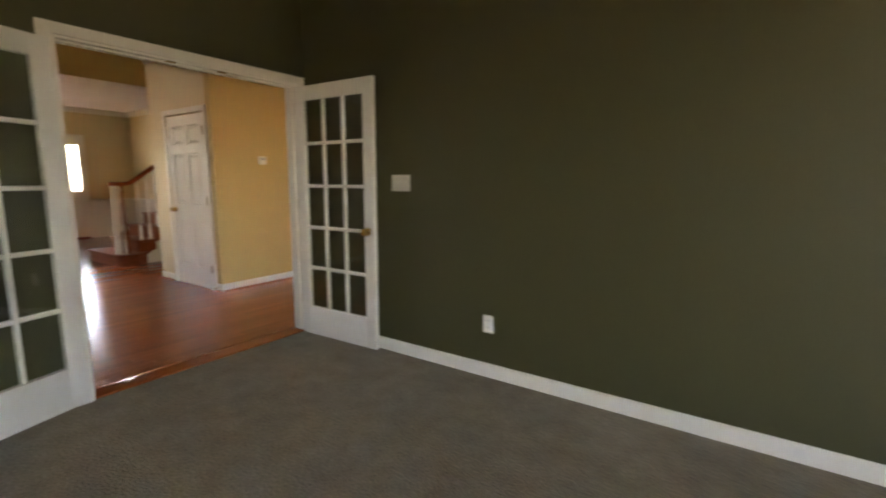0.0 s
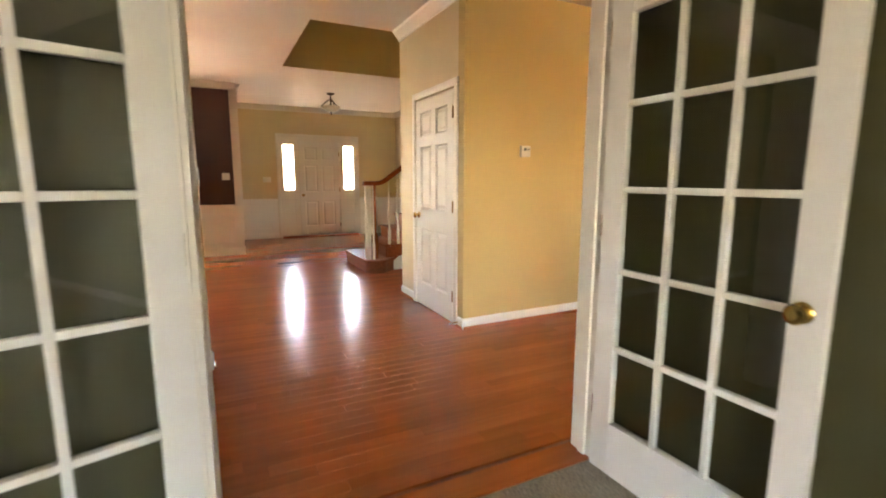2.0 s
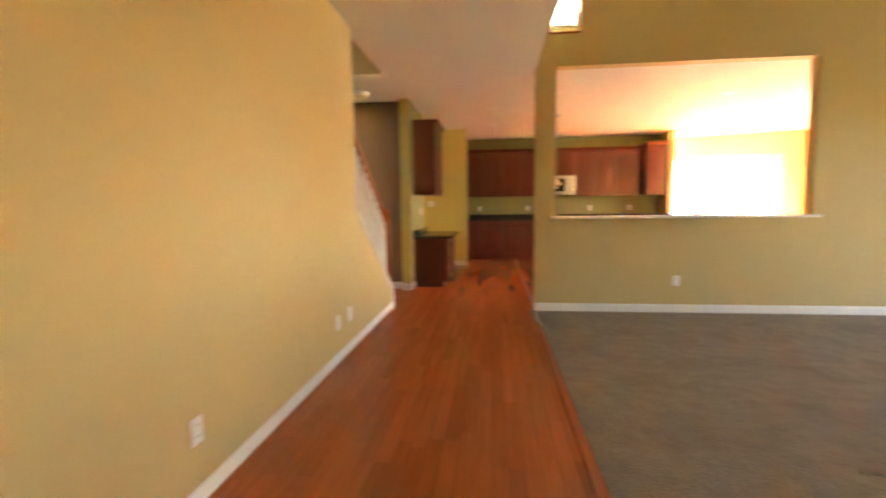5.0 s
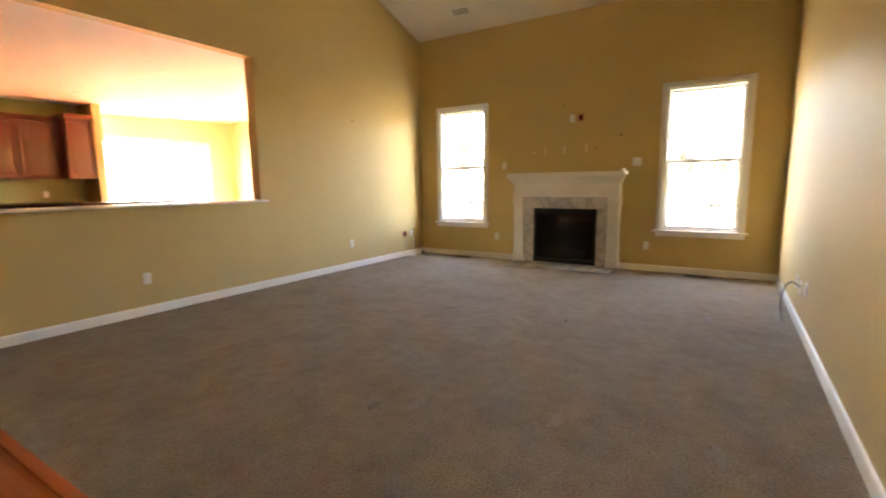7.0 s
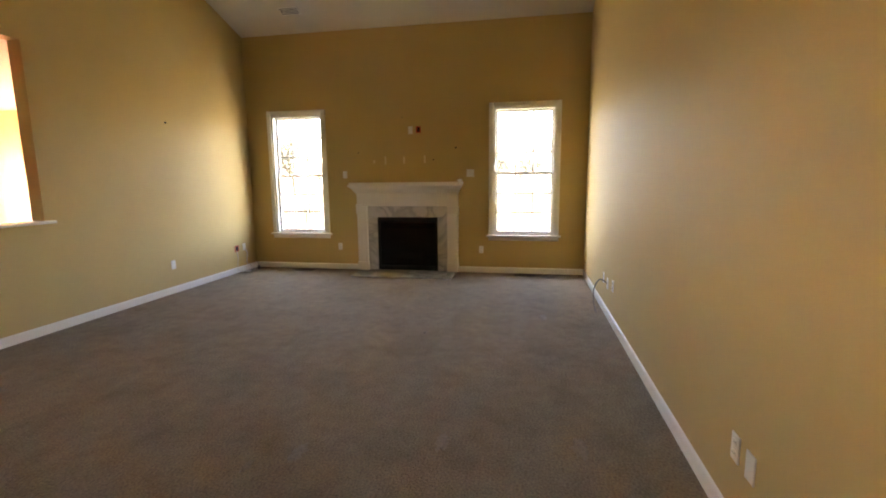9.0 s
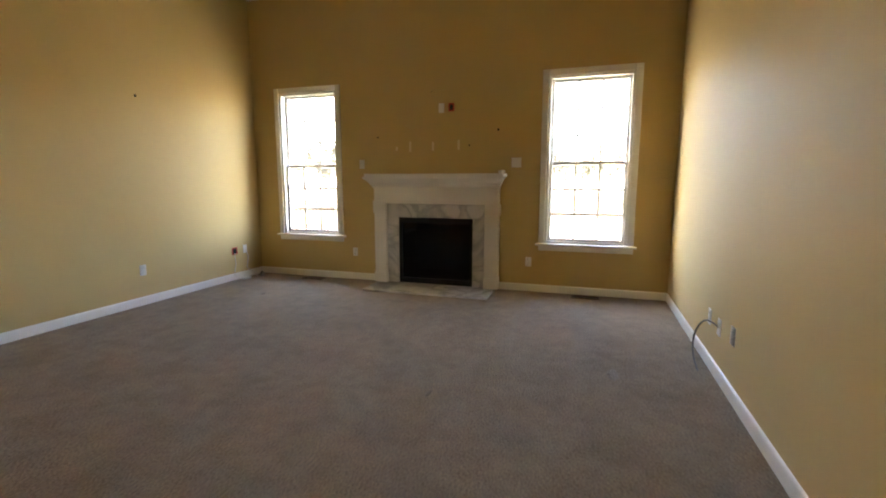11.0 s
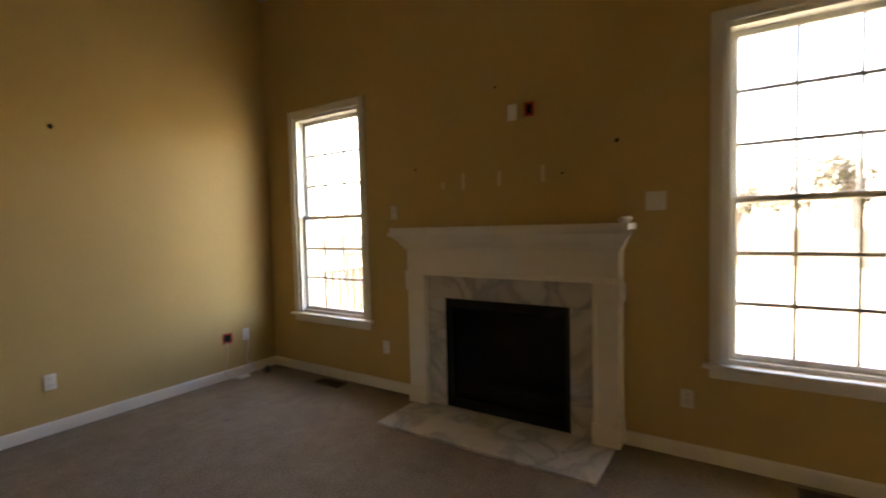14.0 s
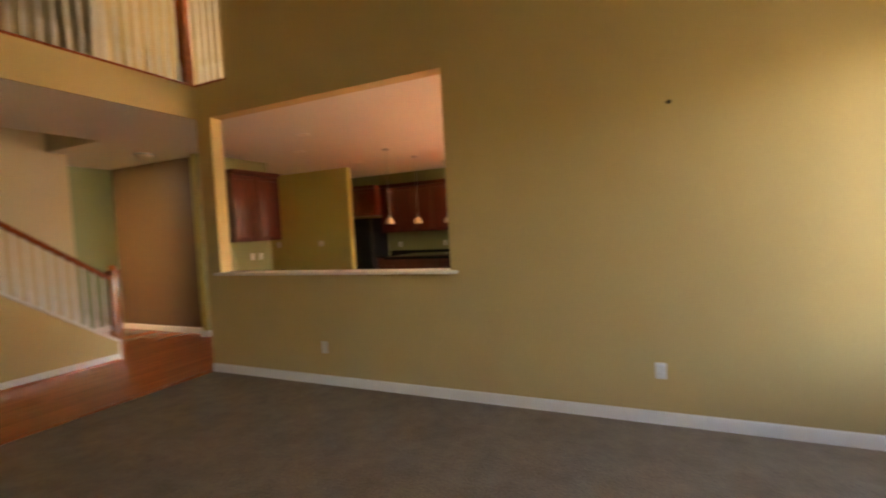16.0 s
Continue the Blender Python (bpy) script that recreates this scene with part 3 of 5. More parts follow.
# ---------------------------------------------------------------- doors
def knob(parent, x, y, z, way, mat=BRASS):
    """A turned door knob on its rose, standing out along way (+1 or -1) in y."""
    m = pose(x, y, z, -90 * way)
    bm = lathe(bmesh.new(), [(0.032, 0), (0.032, 0.004), (0.026, 0.009), (0.011, 0.012), (0.010, 0.024), (0.020, 0.029),
                             (0.028, 0.037), (0.030, 0.045), (0.026, 0.053), (0.015, 0.057)], m)
    return part("door_knob", bm, mat, parent, "polished brass knob")


def french_leaf(name, m, w, h, hinge_right, label):
    """A glazed door leaf of fifteen lights. Local x from the hinge (0) to the free edge (w), thickness in y, foot at z 0.012."""
    t = tagged(thing(name, m, label, "door", "pair of French doors"), kind="structure")
    d, st, top, bot = 0.035, 0.096, 0.108, 0.235
    z0, z1 = 0.012, h
    gx0, gx1, gz0, gz1 = st, w - st, z0 + bot, z1 - top
    part("stile", block(0, st, -d / 2, d / 2, z0, z1, 0.003), DOORW, t)
    part("stile", block(w - st, w, -d / 2, d / 2, z0, z1, 0.003), DOORW, t)
    part("top_rail", block(st, w - st, -d / 2, d / 2, gz1, z1, 0.002), DOORW, t)
    part("bottom_rail", block(st, w - st, -d / 2, d / 2, z0, gz0, 0.002), DOORW, t)
    mw = 0.012
    for k in range(1, 3):
        x = gx0 + (gx1 - gx0) * k / 3
        bm = bx(bmesh.new(), x - mw, x + mw, -d / 2 + 0.003, d / 2 - 0.003, gz0, gz1, 0.006)
        part("muntin", bm, DOORW, t)
    for k in range(1, 5):
        z = gz0 + (gz1 - gz0) * k / 5
        for i in range(3):
            a = gx0 + (gx1 - gx0) * i / 3 + (mw if i else 0)
            b = gx0 + (gx1 - gx0) * (i + 1) / 3 - (mw if i < 2 else 0)
            part("muntin", block(a, b, -d / 2 + 0.003, d / 2 - 0.003, z - mw, z + mw, 0.006), DOORW, t)
    for i in range(3):
        for k in range(5):
            a = gx0 + (gx1 - gx0) * i / 3 + (mw if i else 0)
            b = gx0 + (gx1 - gx0) * (i + 1) / 3 - (mw if i < 2 else 0)
            c = gz0 + (gz1 - gz0) * k / 5 + (mw if k else 0)
            e = gz0 + (gz1 - gz0) * (k + 1) / 5 - (mw if k < 4 else 0)
            part("pane", block(a, b, -0.002, 0.002, c, e), GLASS, t)
    knob(t, w - 0.06, d / 2, 0.915, 1)
    knob(t, w - 0.06, -d / 2, 0.915, -1)
    for z in (0.30, 1.095, 1.86):
        s = -1 if hinge_right else 1
        bm = rod(bmesh.new(), (-0.006, s * 0.022, z - 0.045), (-0.006, s * 0.022, z + 0.045), 0.007, seg=10)
        bx(bm, -0.0045, 0.0, -0.016, 0.016, z - 0.045, z + 0.045)
        if not hinge_right:
            bx(bm, -0.047, -0.012, 0.0145, 0.0172, z - 0.045, z + 0.045, 0.001)
        part("hinge", bm, BRASS, t, "brass hinge")
    return t


LEAF_W = 0.815
french_leaf("door_french_north", pose(-3.075, 2.29, 0, 0, 0, 1.5), LEAF_W, 2.022, False, "open white French door with fifteen glass lights")
french_leaf("door_french_south", pose(-3.088, 0.73, 0, 0, 0, -73), LEAF_W, 2.022, True, "open white French door with fifteen glass lights")


def casing(name, axis, face, out, a0, a1, z1, w=0.062, d=0.017):
    """Door casing round an opening on one wall face: two legs and a head."""
    bm = bmesh.new()
    lo, hi = min(face, face + out * d), max(face, face + out * d)
    for u, v, p, q in ((a0 - w, a0, 0, z1 + w), (a1, a1 + w, 0, z1 + w), (a0, a1, z1, z1 + w)):
        if axis == "x":
            bx(bm, lo, hi, u, v, p, q, 0.004)
        else:
            bx(bm, u, v, lo, hi, p, q, 0.004)
    return setting(name, bm, WHITE, "white painted door casing", "trim")


casing("trim_casing_french_office", "x", -3.09, 1, 0.745, 2.315, 2.05)
casing("trim_casing_french_hall", "x", -3.22, -1, 0.745, 2.315, 2.05)
bm = bx(bmesh.new(), -3.225, -3.085, 0.745, 0.763, 0, 2.036)
bx(bm, -3.225, -3.085, 2.299, 2.315, 0, 2.036)
bx(bm, -3.225, -3.085, 0.745, 2.315, 2.036, 2.05)
bx(bm, -3.17, -3.13, 0.763, 0.775, 0, 2.026)
bx(bm, -3.17, -3.13, 2.287, 2.299, 0, 2.026)
bx(bm, -3.17, -3.13, 0.775, 2.287, 2.026, 2.036)
setting("door_frame_french", bm, WHITE, "white painted jamb of the double doorway", "door frame")
for y in (1.36, 1.70):
    bm = bx(bmesh.new(), -3.125, -3.095, y - 0.03, y + 0.03, 2.030, 2.036, 0.002)
    solo("catch_plate", bm, BRASS, "small brass ball-catch plate under the door head", "catch plate", "catch plates")
t = thing("latch_plate", pose(-3.19, 0.763, 1.29), "small shiny steel latch plate on the door jamb", "latch")
part("plate", block(-0.022, 0.022, 0.0, 0.003, -0.055, 0.055, 0.001), STEEL, t)
part("catch", block(-0.012, 0.014, 0.003, 0.016, -0.02, 0.03, 0.003), STEEL, t)
for z in (-0.043, 0.043):
    part("screw", rod(bmesh.new(), (0, 0.002, z), (0, 0.0045, z), 0.005, seg=10), STEEL, t)
t = thing("door_stop", pose(-5.08, 2.656, 0.045), "small spring door stop on the baseboard", "door stop")
part("spring", rod(bmesh.new(), (0, 0, 0), (0, -0.065, -0.004), 0.006, 0.005, 10), BRASS, t)
part("rubber_tip", rod(bmesh.new(), (0, -0.065, -0.004), (0, -0.08, -0.005), 0.008, 0.008, 10), PLATE, t)


def panel_door(name, m, w, h, label, hinge_x, knob_x, lever=False):
    """A six-panel door. Local x 0..w, face at -y, foot at z 0.01."""
    t = tagged(thing(name, m, label, "door"), kind="structure")
    d, st, mid = 0.035, 0.11, 0.10
    rows = [(0.24, 0.80), (1.00, 1.60), (1.70, h - 0.12)]
    part("core", block(0.001, w - 0.001, 0.016, d, 0.011, h - 0.001), DOORW, t)
    for a, b in ((0, st), (w / 2 - mid / 2, w / 2 + mid / 2), (w - st, w)):
        part("stile", block(a, b, 0, 0.016, 0.01, h), DOORW, t)
    zs = [0.01, *[v for r in rows for v in r], h]
    for k in range(0, len(zs), 2):
        for a, b in ((st, w / 2 - mid / 2), (w / 2 + mid / 2, w - st)):
            part("rail", block(a, b, 0.0002, 0.016, zs[k], zs[k + 1]), DOORW, t)
    for z0, z1 in rows:
        for a, b in ((st, w / 2 - mid / 2), (w / 2 + mid / 2, w - st)):
            bm = bmesh.new()
            rings = [[bm.verts.new(p) for p in ((a + g, y, z0 + g), (b - g, y, z0 + g), (b - g, y, z1 - g), (a + g, y, z1 - g))]
                     for g, y in ((0.001, 0.004), (0.010, 0.0155), (0.022, 0.0155), (0.050, 0.003))]
            bm.faces.new(rings[-1])
            for o, i in zip(rings, rings[1:]):
                for k in range(4):
                    bm.faces.new((o[k], o[(k + 1) % 4], i[(k + 1) % 4], i[k]))
            part("raised_panel", bm, DOORW, t)
    knob(t, knob_x, 0, 0.93, -1)
    for z in (0.25, 1.05, 1.85):
        part("hinge", rod(block(hinge_x - 0.014, hinge_x + 0.014, -0.003, 0.0, z - 0.048, z + 0.048), (hinge_x, -0.007, z - 0.05), (hinge_x, -0.007, z + 0.05), 0.006, seg=10), BRASS, t, "brass hinge")
    return t


panel_door("door_closet", pose(-6.00, 2.662, 0), 0.81, 2.045, "closed white six-panel closet door with brass knob", 0.815, 0.06)
casing("trim_casing_closet", "y", 2.67, -1, -6.02, -5.17, 2.06)

# entrance: door, two sidelights, one frame
panel_door("door_front", pose(-12.24, 2.50, 0, 0, 0, 90), 0.88, 2.10, "closed white six-panel front door", 0.885, 0.06)
bm = bmesh.new()
for a, b in ((2.09, 2.172), (2.388, 2.495), (3.385, 3.492), (3.712, 3.78)):
    bx(bm, -12.35, -12.235, a, b, 0, 2.19)
bx(bm, -12.35, -12.235, 2.172, 3.712, 2.11, 2.19)
# Unseen slab behind the door leaf, added to block light at its gaps.
bx(bm, -12.34, -12.28, 2.40, 3.48, 0, 2.12)
for a, b in ((2.172, 2.388), (3.492, 3.712)):
    bx(bm, -12.33, -12.25, a, b, 0, 1.045)
    bx(bm, -12.33, -12.25, a, b, 2.02, 2.11)
setting("door_frame_front", bm, WHITE, "white painted entrance frame with sidelight panels", "door frame")
casing("trim_casing_front", "x", -12.25, 1, 2.09, 3.78, 2.19)
for a, b in ((2.172, 2.388), (3.492, 3.712)):
    t = tagged(thing("window_sidelight", pose(-12.29, (a + b) / 2, 1.045), "narrow glazed sidelight beside the front door", "window", "sidelights"), kind="structure")
    part("pane", block(-0.003, 0.003, a - (a + b) / 2, b - (a + b) / 2, 0, 0.975), GLASS, t).visible_shadow = False
setting("trim_sill_front", block(-12.35, -12.18, 2.09, 3.78, 0.0, 0.03, 0.006), STAIRW, "dark oak sill under the front door", "trim")

# ---------------------------------------------------------------- fireplace
fp = thing("fireplace", pose(EASTX, 5.345, 0), "white wooden mantel fireplace with marble surround and black firebox", "fireplace")


def fbox(name, y0, y1, x0, x1, z0, z1, mat, bevel=0.003, label=""):
    return part(name, block(-x1, -x0, y0, y1, z0, z1, bevel), mat, fp, label)


# y is along the wall, x is how far it stands out
fbox("hearth_slab", -0.80, 0.79, 0.0, 0.61, 0.0, 0.022, MARBLE, 0.003, "grey-veined marble hearth slab")
for s in (-1, 1):
    fbox("marble_leg", s * 0.50, s * 0.66, 0.002, 0.10, 0.022, 0.889, MARBLE, 0.002, "grey-veined marble")
    fbox("pilaster", s * 0.66, s * 0.825, 0.002, 0.15, 0.022, 1.10, WHITE, 0.004)
    fbox("plinth", s * 0.655, s * 0.833, 0.002, 0.162, 0.022, 0.16, WHITE, 0.004)
for s in (-1, 1):
    fbox("capital", s * 0.668, s * 0.838, 0.002, 0.160, 0.945, 1.069, WHITE, 0.004)
    fbox("fillet", s * 0.662, s * 0.690, 0.15, 0.156, 0.165, 0.94, WHITE, 0.002)
fbox("marble_lintel", -0.66, 0.66, 0.002, 0.10, 0.89, 1.065, MARBLE, 0.002, "grey-veined marble")
fbox("frieze", -0.825, 0.825, 0.002, 0.15, 1.101, 1.275, WHITE, 0.003)
bm = prism(bmesh.new(), [(0.002, 1.275), (0.165, 1.275), (0.17, 1.297), (0.19, 1.31), (0.20, 1.335), (0.235, 1.37), (0.265, 1.387), (0.27, 1.41), (0.002, 1.41)], "y", -0.905, 0.905)
for v in bm.verts:
    if v.co.y > 0:
        v.co.y = 0.825 + max(0, v.co.x - 0.15) * 0.9
    else:
        v.co.y = -0.825 - max(0, v.co.x - 0.15) * 0.9
    v.co.x = -v.co.x
part("bed_moulding", bm, WHITE, fp)
fbox("mantel_shelf", -0.905, 0.905, 0.0, 0.27, 1.41, 1.45, WHITE, 0.006)
fbox("architrave", -0.84, 0.84, 0.1495, 0.165, 1.07, 1.105, WHITE, 0.004)
# black metal firebox in the wall
bm = bmesh.new()
for y0, y1, x0, x1, z0, z1 in ((-0.5, -0.46, -0.09, 0.06, 0.022, 0.89), (0.46, 0.5, -0.09, 0.06, 0.022, 0.89), (-0.46, 0.46, -0.09, 0.06, 0.82, 0.89), (-0.46, 0.46, -0.09, 0.06, 0.022, 0.09)):
    bx(bm, x0, x1, y0, y1, z0, z1, 0.004)
part("firebox_frame", bm, DARK, fp, "black metal firebox frame")
bm = bx(bmesh.new(), 0.10, 0.42, -0.48, 0.48, 0.0, 0.02)
bx(bm, 0.40, 0.42, -0.48, 0.48, 0.02, 0.84)
bx(bm, 0.06, 0.42, -0.48, -0.46, 0.02, 0.84)
bx(bm, 0.06, 0.42, 0.46, 0.48, 0.02, 0.84)
bx(bm, 0.06, 0.42, -0.46, 0.46, 0.82, 0.84)
part("firebox", bm, DARK, fp, "black steel firebox")
part("glass_front", block(-0.05, -0.045, -0.46, 0.46, 0.09, 0.82), DARKENED_GLASS, fp, "fireplace glass front, tinted dark to stand in for firebox shade")
bm = bmesh.new()
for k in range(5):
    bx(bm, -0.085, -0.06, -0.44, 0.44, 0.83 + k * 0.0095, 0.835 + k * 0.0095)
part("louvre", bm, DARK, fp)
for k in range(3):
    bm = rod(bmesh.new(), (0.16 + 0.05 * k, -0.26 + 0.03 * k, 0.16 + 0.05 * (k % 2)), (0.2 + 0.03 * k, 0.27 - 0.04 * k, 0.17 + 0.04 * k), 0.042, 0.036, 9)
    part("log", bm, DARK, fp, "charred imitation log")


def crumpled_scrap(x, y, z, size, seed):
    """A crumpled scrap of paper: a dented, creased lump."""
    rng = random.Random(seed)
    bm = bmesh.new()
    bmesh.ops.create_icosphere(bm, subdivisions=2, radius=size)
    for v in bm.verts:
        v.co *= rng.uniform(0.6, 1.15)
        v.co.z = max(v.co.z * 0.55 + size * 0.45, 0.0)
    me = finish("paper_scrap", bm, WHITE, smooth=False)
    ob = tagged(new("paper_scrap", me), "small crumpled white paper scrap on the mantel shelf", "scrap")
    ob.matrix_basis = pose(x, y, z, 0, 0, 25)


crumpled_scrap(3.03, 4.47, 1.4502, 0.042, 5)


# ---------------------------------------------------------------- stairs and rails
def baluster(bm_h, sq=0.032):
    """A square-ended turned white baluster from z 0 to bm_h."""
    h = bm_h
    bm = bx(bmesh.new(), -sq / 2, sq / 2, -sq / 2, sq / 2, 0, h * 0.22)
    lathe(bm, [(0.013, h * 0.22), (0.016, h * 0.24), (0.011, h * 0.27), (0.0155, h * 0.36), (0.012, h * 0.6), (0.0095, h * 0.97), (0.0095, h)], seg=8)
    return bm


RAIL_SECTION = [(-0.030, 0), (0.030, 0), (0.033, 0.018), (0.026, 0.030), (0.031, 0.042), (0.022, 0.056), (0, 0.060), (-0.022, 0.056), (-0.031, 0.042), (-0.026, 0.030), (-0.033, 0.018)]


def rail_along(points):
    """A handrail of moulded section through points (rail underside)."""
    bm = bmesh.new()
    rings = []
    pts = [Vector(p) for p in points]
    for k, p in enumerate(pts):
        d = (pts[min(k + 1, len(pts) - 1)] - pts[max(k - 1, 0)]).normalized()
        side = Vector((d.y, -d.x, 0)).normalized()
        up = side.cross(d).normalized()
        if up.z < 0:
            up = -up
        rings.append([bm.verts.new(p + side * u + up * v) for u, v in RAIL_SECTION])
    n = len(RAIL_SECTION)
    for a, b in zip(rings, rings[1:]):
        for k in range(n):
            bm.faces.new((a[k], a[(k + 1) % n], b[(k + 1) % n], b[k]))
    bm.faces.new(rings[0][::-1])
    bm.faces.new(rings[-1])
    return bm


# front flight: rises towards +y from the foyer
RISE, RUN, X0, X1, Y0 = 0.185, 0.255, -8.75, -7.76, 2.68
fs = thing("front_staircase", pose(X1, Y0, 0), "oak staircase with white risers and scrolled white stringer", "staircase")
NST = 9
bm = bmesh.new()
r = 0.16
pts = [(0.0, 0.36)] + [(0.0 + 0.16 * math.cos(a), 0.10 + 0.16 * math.sin(a)) for a in (radians(60 - 15 * k) for k in range(11))] + [(-0.99, -0.06), (-0.99, 0.36)]
prism(bm, pts, "z", 0, RISE - 0.03)
part("starting_step", bm, STAIRW, fs, "oak bullnose starting step")
bm = prism(bmesh.new(), [(x * 1.0 + (0.03 if x > -0.5 else 0), y - (0.03 if y < 0.1 else 0)) for x, y in pts], "z", RISE - 0.03, RISE)
part("tread", bm, STAIRW, fs)
for k in range(1, NST):
    y = 0.255 * k
    part("riser", block(-0.99, -0.02, y, y + 0.02, RISE * k, RISE * (k + 1) - 0.028), WHITE if k > 6 else STAIRW, fs)
    part("tread", block(-0.99, 0.025, y - 0.03, y + RUN + 0.02, RISE * (k + 1) - 0.028, RISE * (k + 1), 0.01), STAIRW, fs)
out = [(0.30, 0)]
for k in range(1, NST):
    out += [(0.255 * k + 0.02, RISE * k), (0.255 * k + 0.02, RISE * (k + 1) - 0.03)]
out += [(0.255 * NST, RISE * NST - 0.03), (0.255 * NST, 0)]
part("stringer", prism(bmesh.new(), out, "x", -0.055, -0.02), WHITE, fs, "white painted stair stringer")
for k in range(1, NST):
    y, z = 0.255 * k + 0.02, RISE * k
    sc = [(y, z - 0.05), (y + 0.04, z - 0.02), (y + 0.07, z - 0.06), (y + 0.12, z - 0.03), (y + 0.17, z + 0.01), (y + 0.235, z + 0.02), (y + 0.235, z + RISE - 0.032), (y, z + RISE - 0.032)]
    part("scroll_bracket", prism(bmesh.new(), sc, "x", -0.02, -0.008), WHITE if k > 3 else STAIRW, fs)

fr = thing("front_stair_rail", pose(X1, Y0, 0), "dark oak handrail on white balusters with an oak newel", "stair rail")
slope = RISE / 0.255
cx, cy = -0.02, 0.12
pr = [(cx - 0.08 * math.cos(a), cy - 0.05 + 0.09 * math.sin(a), 1.20) for a in (radians(v) for v in range(-60, 91, 30))]
pr = [(-0.14, 0.03, 1.20), (-0.10, -0.01, 1.20), (-0.05, -0.015, 1.20), (-0.03, 0.04, 1.20), (-0.03, 0.14, 1.20), (-0.03, 0.22, 1.215), (-0.03, 0.30, 1.26)]
pr += [(-0.03, 0.30 + 0.255 * k, 1.26 + RISE * k) for k in range(1, 8)]
part("handrail", rail_along(pr), RAILW, fr, "dark stained oak handrail")
bm = bx(bmesh.new(), -0.075, 0.005, 0.06, 0.14, RISE, 0.52, 0.006)
lathe(bm, [(0.030, 0.52), (0.038, 0.535), (0.026, 0.56), (0.036, 0.66), (0.030, 0.85), (0.022, 1.05), (0.032, 1.10), (0.024, 1.13), (0.03, 1.20)], pose(-0.035, 0.10, 0), 14)
part("newel", bm, NEWELW, fr, "turned oak newel post")
for k in range(7):
    a = radians(150 + 32 * k)
    x, y = -0.04 + 0.105 * math.cos(a), 0.085 + 0.105 * math.sin(a)
    if y < 0.16:
        part("baluster", baluster(1.20 - RISE), WHITE, fr, at=pose(x, y, RISE))
for k in range(1, 8):
    for f in (0.06, 0.19):
        y = 0.255 * k + f
        z = RISE * (k + 1)
        part("baluster", baluster(1.26 + (y - 0.30) * slope - z + 0.005), WHITE, fr, at=pose(-0.03, y, z))
fr2 = thing("wall_handrail", pose(-8.68, 3.0, 0), "dark oak handrail on the stairwell wall", "handrail")
part("handrail", rail_along([(0, 0.9, 1.55), (0, 1.0, 1.62), (0, 2.6, 2.78)]), RAILW, fr2)
part("bracket", rod(bmesh.new(), (-0.06, 1.1, 1.62), (0, 1.1, 1.70), 0.008), BRASS, fr2)

# back flight: rises towards -y behind the knee wall
bs = thing("back_staircase", pose(-5.14, 8.05, 0), "carpet-free oak back staircase beside the hall", "staircase")
for k in range(12):
    y = -0.265 * k
    part("riser", block(-1.18, 0, y - 0.02, y, 0.185 * k, 0.185 * (k + 1) - 0.028), WHITE, bs)
    part("tread", block(-1.18, 0, y - 0.29, y + 0.03, 0.185 * (k + 1) - 0.028, 0.185 * (k + 1), 0.008), STAIRW, bs)
br = thing("back_stair_rail", pose(-5.065, 8.06, 0), "dark oak handrail on white balusters with a square newel", "stair rail")
bm = bx(bmesh.new(), -0.045, 0.045, -0.045, 0.045, 0.0, 1.12, 0.005)
bx(bm, -0.058, 0.058, -0.058, 0.058, 1.12, 1.145, 0.006)
bx(bm, -0.05, 0.05, -0.05, 0.05, 1.145, 1.165, 0.006)
lathe(bm, [(0.03, 1.165), (0.045, 1.19), (0.04, 1.215), (0.015, 1.232)], seg=14)
part("newel", bm, NEWELW, br, "square oak newel post with cap", pose(0, 0.07, 0))
k0, k1 = 0.70, 0.70
part("handrail", rail_along([(0, 0.03, 1.02), (0, -0.68, 1.51), (0, -1.40, 2.005)]), RAILW, br)
for i in range(12):
    y = -0.05 - 0.108 * i
    zb = 0.265 + (0.04 - y) * 0.700
    zt = 1.02 + (0.03 - y) * 0.689
    part("baluster", baluster(zt - zb + 0.012), WHITE, br, at=pose(0, y, zb - 0.006))

# loft rail along the edge above the hall and its return in the upper opening
lr = thing("loft_rail", pose(-3.335, KY, 3.17), "white balusters between dark oak rails along the loft edge", "railing")
bm = bx(bmesh.new(), -0.05, 0.05, -0.05, 0.05, 0.0, 1.10, 0.005)
bx(bm, -0.062, 0.062, -0.062, 0.062, 1.10, 1.13, 0.006)
part("newel", bm, RAILW, lr, "square dark oak newel", pose(0.0, -0.03, 0))
part("newel", block(-0.05, 0.05, -0.05, 0.05, 0, 1.12, 0.005), RAILW, lr, "square dark oak newel", pose(0.0, -5.49, 0))
part("newel", block(-0.05, 0.05, -0.05, 0.05, 0, 1.12, 0.005), RAILW, lr, "square dark oak newel", pose(0.0, -1.72, 0))
part("handrail", rail_along([(0, -0.08, 1.0), (0, -2.7, 1.0), (0, -5.44, 1.0)]), RAILW, lr)
part("shoe_rail", block(-0.035, 0.07, -5.44, -0.08, 0.0, 0.028, 0.006), RAILW, lr)
for i in range(52):
    y = -0.13 - i * 0.103
    if abs(y + 1.72) > 0.06:
        part("baluster", baluster(0.98, 0.034), WHITE, lr, at=pose(0, y, 0.025))
part("return_handrail", rail_along([(0.05, 0.06, 1.0), (0.3, 0.06, 1.0), (0.544, 0.06, 1.0)]), RAILW, lr)
part("return_shoe_rail", block(0.056, 0.544, 0.0, 0.12, 0.0, 0.028, 0.006), RAILW, lr)
for i in range(5):
    part("baluster", baluster(0.98, 0.034), WHITE, lr, at=pose(0.11 + 0.1 * i, 0.06, 0.025))

